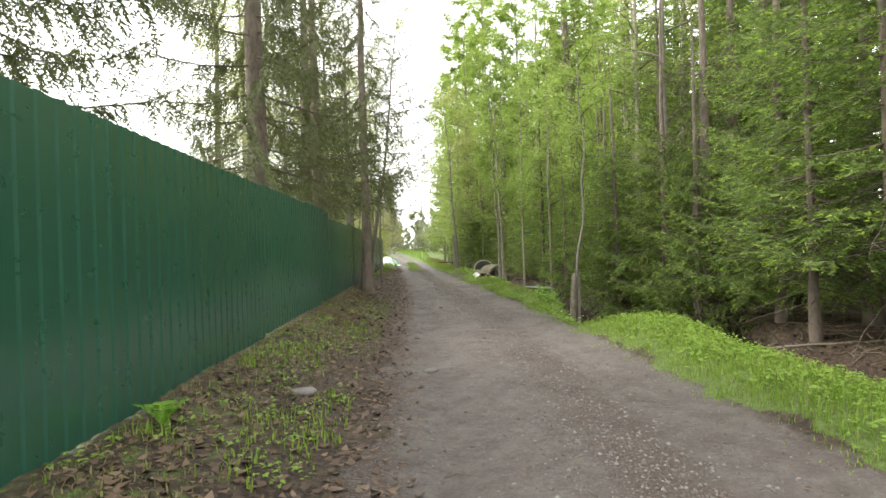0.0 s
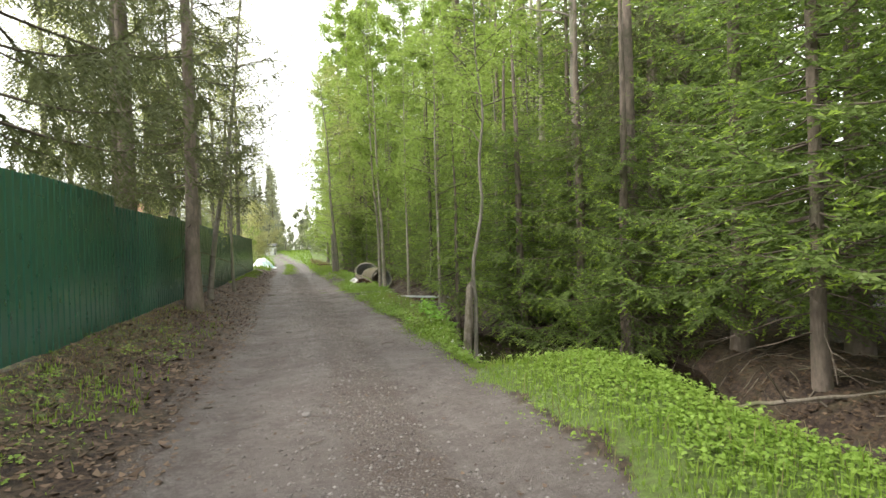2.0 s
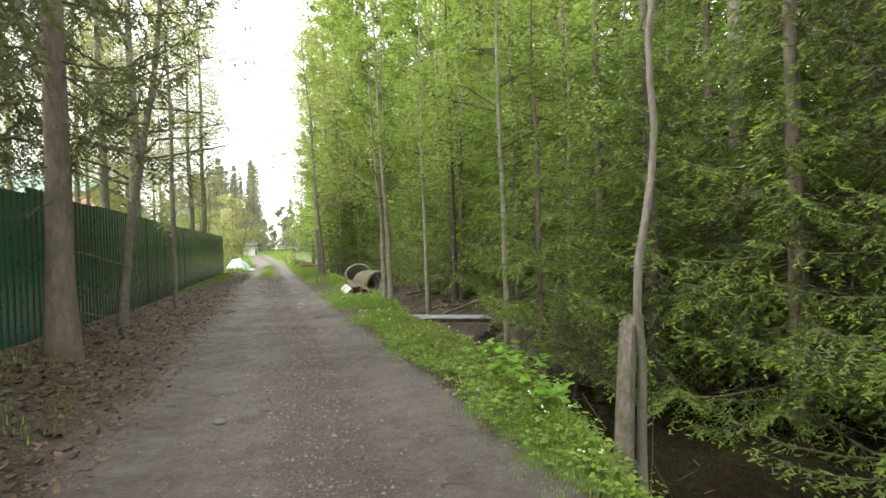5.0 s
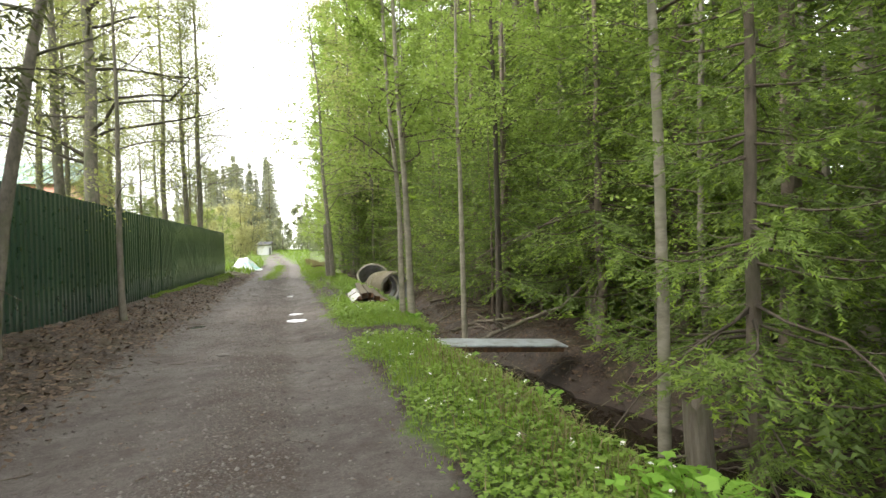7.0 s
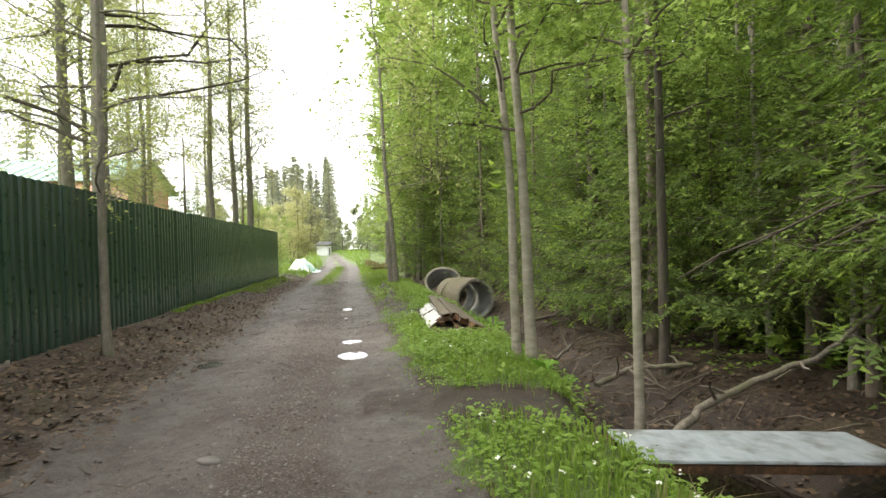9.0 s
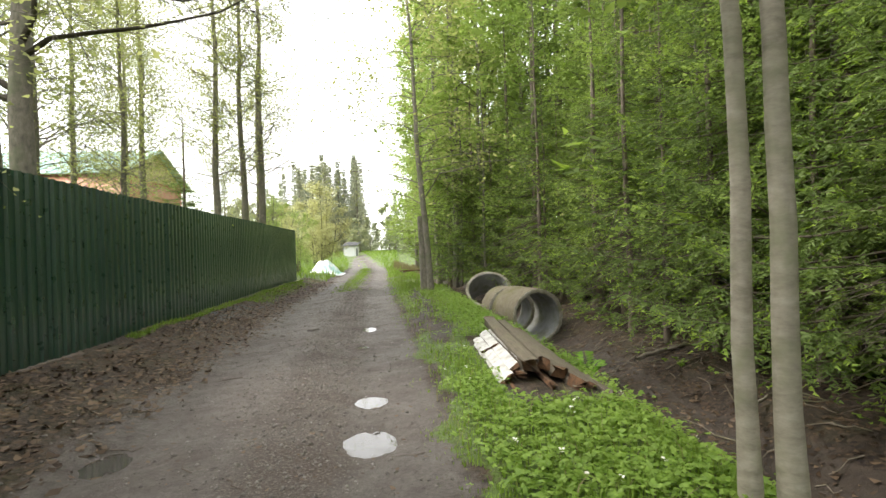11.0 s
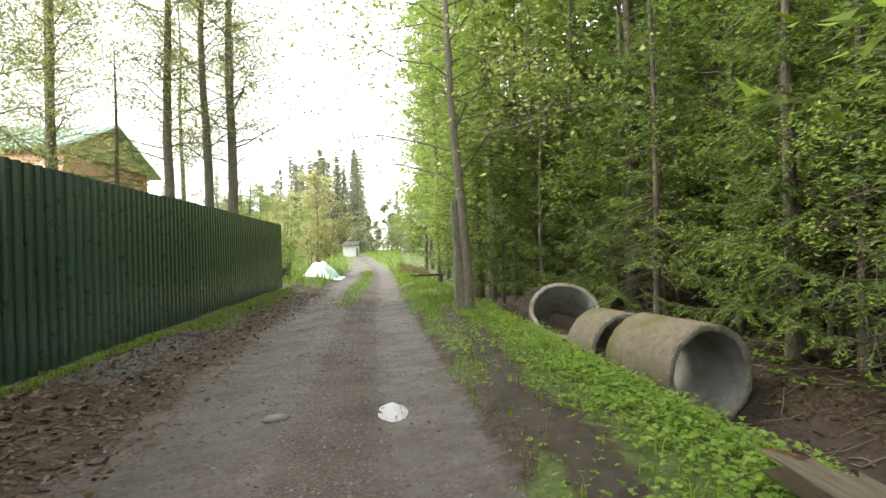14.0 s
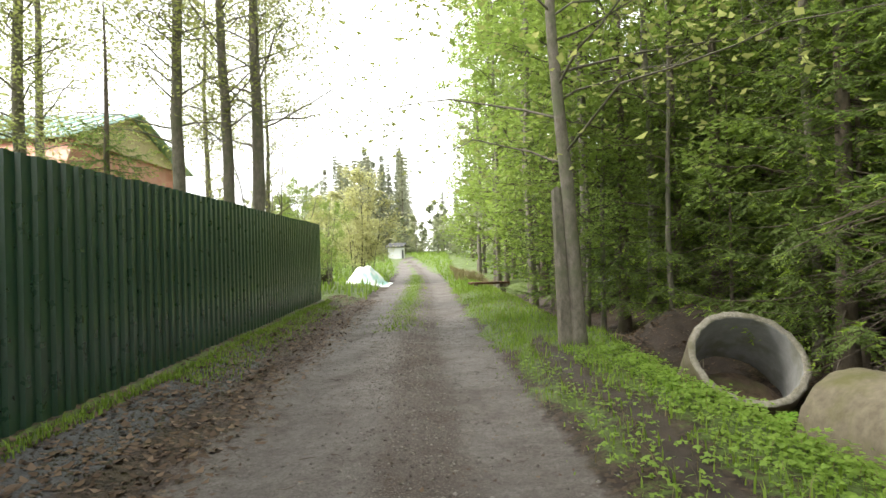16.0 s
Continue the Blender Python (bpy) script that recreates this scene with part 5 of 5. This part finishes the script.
def verge(n, y0, y1, near=0.0, far=0.25, seed=0):
    y = y0 + (y1 - y0) * r_g.uniform(0, 1, n)
    a = along(CX, y) + along(HW, y) + near
    b = along(CREST, y) + far
    x = a + (b - a) * r_g.uniform(0, 1, n)
    bare_p = trodden(x, y) + 0.85 * np.exp(-((x - rut(y)) / 0.16) ** 2) * (y > 24.5) * (y < 35) + 1.0 * ((x > 2.5) & (x < 3.4) & (y > 22.1) & (y < 25.2))
    inner = x - along(CX, y) - along(HW, y) - rag(y, 1.0)
    keep = (r_g.uniform(0, 1, n) > bare_p) & (r_g.uniform(0, 1, n) < 0.06 + smooth(-0.05, 0.4, inner))
    return x[keep], y[keep]


x, y = verge(46000, -0.5, 24, -0.06)
k = r_g.uniform(0, 1, len(x)) < patchy(x, y) + 0.25
blades_at(x[k], y[k], 0.04, 0.135, 0.009, "verge_grass", M_GRASS, "bright green grass on the verge", "grass")
x, y = verge(25000, 24, 50, -0.06)
k = r_g.uniform(0, 1, len(x)) < (patchy(x, y) + 0.1) * np.where(y < 33, 0.5, 1)
blades_at(x[k], y[k], 0.04, 0.13, 0.014, "verge_grass", M_GRASS, "short bright green grass on the verge", "grass")
x, y = verge(3000, 1, 45, 0.1, 0.35)
blades_at(x, y, 0.06, 0.2, 0.005, "dry_grass", M_DRYGRASS, "dry straw-coloured stalks among the grass", "grass", 0.8)
x, y = r_g.normal(3.05, 0.22, 2600), r_g.uniform(12, 17.2, 2600)
blades_at(x, y, 0.05, 0.2, 0.006, "dry_grass", M_DRYGRASS, "dead brown stalks on the ditch slope", "grass", 0.9)
x, y = r_g.uniform(-1.85, -1.0, 9000), r_g.uniform(0.5, 17, 9000)
k = waves(x * 0.9 + 1, y * 0.7) > -0.35
blades_at(x[k], y[k], 0.015, 0.06, 0.008, "dry_grass", M_DRYGRASS, "flattened dry grass along the fence bank", "grass", 0.9)
x, y = r_g.uniform(1.6, 3.2, 3000), r_g.uniform(50, 62, 3000)
blades_at(x, y, 0.2, 0.55, 0.02, "dry_reeds", M_DRYGRASS, "pale dry reeds along the far ditch", "reeds", 0.5)
x = np.concatenate([r_g.uniform(-1.85, -1.7, 4200), r_g.normal(-1.55, 0.14, 2600)])
y = np.concatenate([r_g.uniform(26, 41, 4200), r_g.uniform(31.8, 40, 2600)])
blades_at(x - 0.012 * np.clip(y - 20, 0, 30), y, 0.02, 0.09, 0.012, "fence_grass", M_GRASS, "moss-green grass along the fence foot", "grass")
x, y = r_g.uniform(-1.75, -0.55, 9000), r_g.uniform(0.5, 15.5, 9000)
k = ((waves(x * 1.1, y * 0.8) > 0.45) & (r_g.uniform(0, 1, len(x)) < np.clip(1.5 - y / 10, 0.2, 1))) | (r_g.uniform(0, 1, len(x)) < 0.06)
blades_at(x[k], y[k], 0.025, 0.11, 0.011, "bank_grass", M_GRASS, "thin grass tufts on the leaf-strewn bank", "grass")
n = 5200
x, y = r_g.normal(0, 0.22, n), r_g.uniform(36, 60, n)
blades_at(along(CX, y) - 0.05 + x, y, 0.02, 0.07, 0.016, "lane_grass", M_GRASS, "low grass strip between the wheel tracks", "grass")
n = 16000
x, y = r_g.uniform(-14, 2, n), r_g.uniform(43, 110, n)
k = np.abs(x - along(CX, y)) > 1.35
blades_at(x[k], y[k], 0.08, 0.35, 0.05, "meadow_grass", M_GRASS, "green meadow grass at the far end", "grass")

# herbs in low rosettes
def herbs(x, y, per, size, lo, hi, name, label, spread=0.07, mat=M_HERB):
    """Plants of three-part leaves on short stalks."""
    b = np.repeat(onland(x, y), per, 0)
    n = len(b)
    top = np.repeat(r_g.uniform(lo, hi, len(x)), per)
    b[:, 0] += r_g.normal(0, spread, n)
    b[:, 1] += r_g.normal(0, spread, n)
    b[:, 2] += top * r_g.uniform(0.45, 1.0, n)
    az = r_g.uniform(0, 2 * np.pi, n)
    nr = unit(np.column_stack([r_g.normal(0, 0.3, n), r_g.normal(0, 0.3, n), np.ones(n)]))
    ln = size * r_g.uniform(0.6, 1.3, n)
    V, F = [], []
    for k, turn in enumerate((-1.15, 0.0, 1.15)):
        w = np.column_stack([np.cos(az + turn), np.sin(az + turn), np.zeros(n)])
        w = unit(w - nr * (w * nr).sum(1)[:, None] - np.array([0, 0, 0.22]))
        v_, f_ = leaves_mesh(b, w, unit(np.cross(w, nr)), ln * (1.0 if turn == 0 else 0.85), ln * 0.62, 0.1)
        V.append(v_)
        F.append(f_ + k * 4 * n)
    return tagged(put(name, mesh_of(name, np.concatenate(V), np.concatenate(F), mat)), label, "herbs", kind="stuff")


x, y = verge(6800, 0.5, 21, 0.18, 0.3)
inn = x - along(CX, y) - along(HW, y)
k = r_g.uniform(0, 1, len(x)) < np.clip(1.1 - patchy(x, y), 0.1, 1) * np.where(y < 9.5, 0.08 + 0.92 * smooth(0.35, 0.75, inn), 1)
herbs(x[k], y[k], 6, 0.031, 0.03, 0.12, "ground_herbs", "broad-leaved green herbs covering the verge")
x, y = verge(4600, 20.5, 33, 0.3, 0.45)
k = (x > 2.72) | (y < 23) | (r_g.uniform(0, 1, len(x)) < 0.22)
herbs(x[k], y[k], 6, 0.034, 0.03, 0.13, "ground_herbs", "broad-leaved green herbs covering the ditch side")
x, y = r_g.normal(3.5, 0.35, 900), r_g.normal(7.4, 0.9, 900)
k = ((x - 3.15) / 0.3) ** 2 + ((y - 7.0) / 0.4) ** 2 > 1
x, y = x[k], y[k]
herbs(x, y, 5, 0.026, 0.02, 0.09, "ground_herbs", "leafy herbs on the mound beside the ditch")
x, y = r_g.uniform(-1.8, -0.7, 560), r_g.uniform(1.0, 13, 560)
k = waves(x * 1.3 + 2, y) > -0.2
herbs(x[k], y[k], 5, 0.028, 0.02, 0.08, "ground_herbs", "small herbs on the leaf-strewn bank")
x, y = r_g.uniform(6, 13, 900), r_g.uniform(13, 24, 900)
herbs(x, y, 7, 0.11, 0.05, 0.3, "woodland_herbs", "light green herbs on the wood floor", 0.15)
x, y = r_g.uniform(4.7, 7.5, 260), r_g.uniform(20, 35, 260)
herbs(x, y, 5, 0.05, 0.03, 0.14, "woodland_herbs", "scattered small herbs on the wood floor")
x, y = r_g.normal(3.08, 0.2, 26), r_g.uniform(11.9, 13.9, 26)
herbs(x, y, 9, 0.06, 0.1, 0.34, "maple_seedlings", "light green lobed-leaf seedlings at the ditch edge", 0.07, M_FERN)
x, y = r_g.normal(3.9, 0.35, 12), r_g.uniform(10.6, 13.0, 12)
herbs(x, y, 8, 0.05, 0.15, 0.5, "ditch_shoots", "light green leafy shoots standing in the ditch", 0.05, M_FERN)
x, y = verge(110, 9, 24, 0.2, 0.1)
p_ = np.repeat(onland(x, y, 0.14), 5, 0)
p_ += r_g.normal(0, 0.006, p_.shape)
leaves_at(p_, 0.016, "white_flowers", M_FLOWER, "tiny white wood anemones in the verge", "flowers", 0.5, 0.05, 0.8)

# dead leaves
n = 20000
y = r_g.uniform(0.5, 43, n)
a, b = along(FENCE_X, y) + 0.06, along(CX, y) - along(HW, y) + 0.35
x = a + (b - a) * r_g.beta(1.3, 1.5, n)
leaves_at(onland(x, y, 0.006), 0.072, "leaf_litter", M_LITTER, "brown dead leaves along the fence side", "leaf litter", 0.3, 0.2, 0.7)
n = 44000
y = r_g.uniform(3, 37, n)
x = along(CREST, y) + 0.35 + r_g.uniform(0, 1, n) ** 1.4 * 5.0
z_ok = land(x, y) > -0.45
leaves_at(onland(x, y, 0.008)[z_ok], 0.055, "leaf_litter", M_LITTER, "brown dead leaves on the wood floor", "leaf litter", 0.35, 0.2, 0.7)
n = 2600
y = r_g.uniform(2, 40, n)
leaves_at(onland(along(CX, y) + r_g.uniform(-1.5, 1.5, n), y, 0.004), 0.035, "leaf_scraps", M_LITTER, "small dead leaf scraps on the lane", "leaf litter", 0.2)

# twigs and brush
def sticks(n, x, y, lo, hi, rad, name, mat, label, rise=0.12):
    P = []
    for i in range(n):
        ln = r_g.uniform(lo, hi)
        a = r_g.uniform(0, 2 * np.pi)
        s = np.linspace(-0.5, 0.5, 4)
        px_, py_ = x[i] + ln * s * math.cos(a) + r_g.normal(0, 0.02, 4), y[i] + ln * s * math.sin(a) + r_g.normal(0, 0.02, 4)
        pz = land(px_, py_) + 0.01 + np.abs(r_g.normal(0, rise)) * (s + 0.5) * ln
        P.append((np.column_stack([px_, py_, pz]), rad * r_g.uniform(0.5, 1.3) * np.array([1, 0.9, 0.7, 0.35])))
    v_, f_ = tubes(P, 4)
    return tagged(put(name, mesh_of(name, v_, f_, mat)), label, "twigs", kind="stuff")


n = 1100
y = r_g.uniform(4, 36, n)
sticks(n, along(CREST, y) + 0.5 + r_g.uniform(0, 4.2, n), y, 0.12, 0.6, 0.006, "fallen_twigs", M_DEADWOOD, "dry fallen twigs on the wood floor", 0.08)
sticks(130, r_g.normal(3.75, 0.3, 130), r_g.normal(11.7, 0.7, 130), 0.3, 0.9, 0.006, "brush", M_DEADWOOD, "tangle of dry brushwood at the water's edge", 0.5)
n = 130
y = r_g.uniform(2, 40, n)
sticks(n, along(CX, y) + r_g.uniform(-1.4, 1.4, n), y, 0.06, 0.22, 0.004, "lane_twigs", M_TWIG, "small twigs lying on the lane", 0.0)

# pebbles, pressed into the lane
def pebbles(x, y, lo, hi, name, label, mat):
    n = len(x)
    oct_v = np.array([(1, 0, 0), (0, 1, 0), (-1, 0, 0), (0, -1, 0), (0, 0, 0.7), (0, 0, -0.7)], float)
    oct_f = np.array([(0, 1, 4), (1, 2, 4), (2, 3, 4), (3, 0, 4), (1, 0, 5), (2, 1, 5), (3, 2, 5), (0, 3, 5)])
    sz = lo + (hi - lo) * r_g.uniform(0, 1, n) ** 3
    vs = oct_v[None] * sz[:, None, None] * r_g.uniform(0.6, 1.3, (n, 6, 3))
    a = r_g.uniform(0, 6.3, n)
    rx = vs[..., 0] * np.cos(a)[:, None] - vs[..., 1] * np.sin(a)[:, None]
    ry = vs[..., 0] * np.sin(a)[:, None] + vs[..., 1] * np.cos(a)[:, None]
    vs = np.stack([rx, ry, vs[..., 2]], -1) + onland(x, y, 0.002)[:, None]
    fs = (np.arange(n)[:, None, None] * 6 + oct_f[None]).reshape(-1, 3)
    return tagged(put(name, mesh_of(name, vs.reshape(-1, 3), fs, mat, smooth=False)), label, "gravel", kind="stuff")


n = 30000
y = 0.5 + 38 * r_g.uniform(0, 1, n) ** 1.1
d_ = np.where(r_g.uniform(0, 1, n) < 0.7, r_g.normal(0.25, 0.33, n), r_g.uniform(-1.5, 1.5, n))
pebbles(along(CX, y) + d_, y, 0.004, 0.02, "lane_gravel", "grey gravel pressed into the dirt lane", M_PEBBLE)
n = 3500
y = r_g.uniform(26.5, 36, n)
pebbles(-1.6 + r_g.normal(0, 0.22, n), y, 0.008, 0.02, "dark_gravel", "dark gravel spread at the fence foot", M_BARK_DARK)
for k, (x_, y_, s_) in enumerate([(-1.0, 4.95, 0.09), (0.15, 6.35, 0.07), (0.85, 8.0, 0.04), (0.6, 13.0, 0.05), (0.75, 18.5, 0.05), (0.35, 27.4, 0.07), (3.35, 9.2, 0.12)]):
    bm = bmesh.new()
    bmesh.ops.create_icosphere(bm, subdivisions=2, radius=1.0)
    for v_ in bm.verts:
        v_.co = Vector((v_.co.x * s_ * 1.5, v_.co.y * s_, v_.co.z * s_ * 0.5)) * (1 + 0.25 * noise.noise(v_.co * 1.7 + Vector((k, 0, 0))))
    bmesh.ops.transform(bm, matrix=pose(x_, y_, lay(x_, y_) + s_ * 0.12, 0, 0, 40 * k), verts=bm.verts)
    tagged(part("stone", bm, M_STONE, None, "", True), "half-buried grey stone on the ground", "stone", "loose stones")

# ferns


def fern_mesh(seed, fronds=7, ln=0.45):
    q = np.random.default_rng(seed)
    B, W, S, L, Wd = [], [], [], [], []
    for i in range(fronds):
        a = 2 * math.pi * i / fronds + q.normal(0, 0.3)
        n = 16
        s = np.linspace(0.1, 1, n)
        l_ = ln * q.uniform(0.7, 1.15)
        pts = np.column_stack([l_ * 0.55 * s * math.cos(a), l_ * 0.55 * s * math.sin(a), l_ * (1.15 * s - 0.55 * s ** 2)])
        tan = unit(np.gradient(pts, axis=0))
        sd = unit(np.cross(tan, [0, 0, 1.0]))
        for sg in (-1, 1):
            B.append(pts)
            W.append(unit(sd * sg + tan * 0.35 + q.normal(0, 0.08, pts.shape)))
            S.append(tan)
            L.append(l_ * 0.26 * np.sin(np.pi * (0.12 + 0.88 * (1 - s) ** 0.8 * 0.9 + 0.02)))
            Wd.append(np.full(n, 0.028))
    B, W, S = map(np.concatenate, (B, W, S))
    v_, f_ = leaves_mesh(B, W, S, np.concatenate(L), np.concatenate(Wd), 0.05)
    return mesh_of("fern", v_, f_, M_FERN)


FERN = [fern_mesh(k) for k in range(3)]
for k, (x_, y_, s_) in enumerate([(3.35, 12.9, 0.8), (3.75, 12.3, 0.9), (3.2, 17.1, 0.55), (3.45, 16.5, 0.6), (3.2, 19.75, 0.55), (3.5, 20.1, 0.6), (3.75, 24.2, 1.0), (3.75, 31.2, 0.9), (3.6, 31.0, 0.7), (-1.6, 3.6, 0.6), (3.2, 13.6, 0.7), (3.9, 27.4, 0.6), (3.4, 15.7, 0.7), (3.55, 15.1, 0.8), (3.72, 30.9, 0.7)]):
    ob = put("fern", FERN[k % 3], None, pose(x_, y_, lay(x_, y_), 0, 0, 50 * k) @ Matrix.Diagonal((s_, s_, s_, 1)))
    tagged(ob, "fresh green fern with upright fronds beside the ditch", "fern", "ferns")
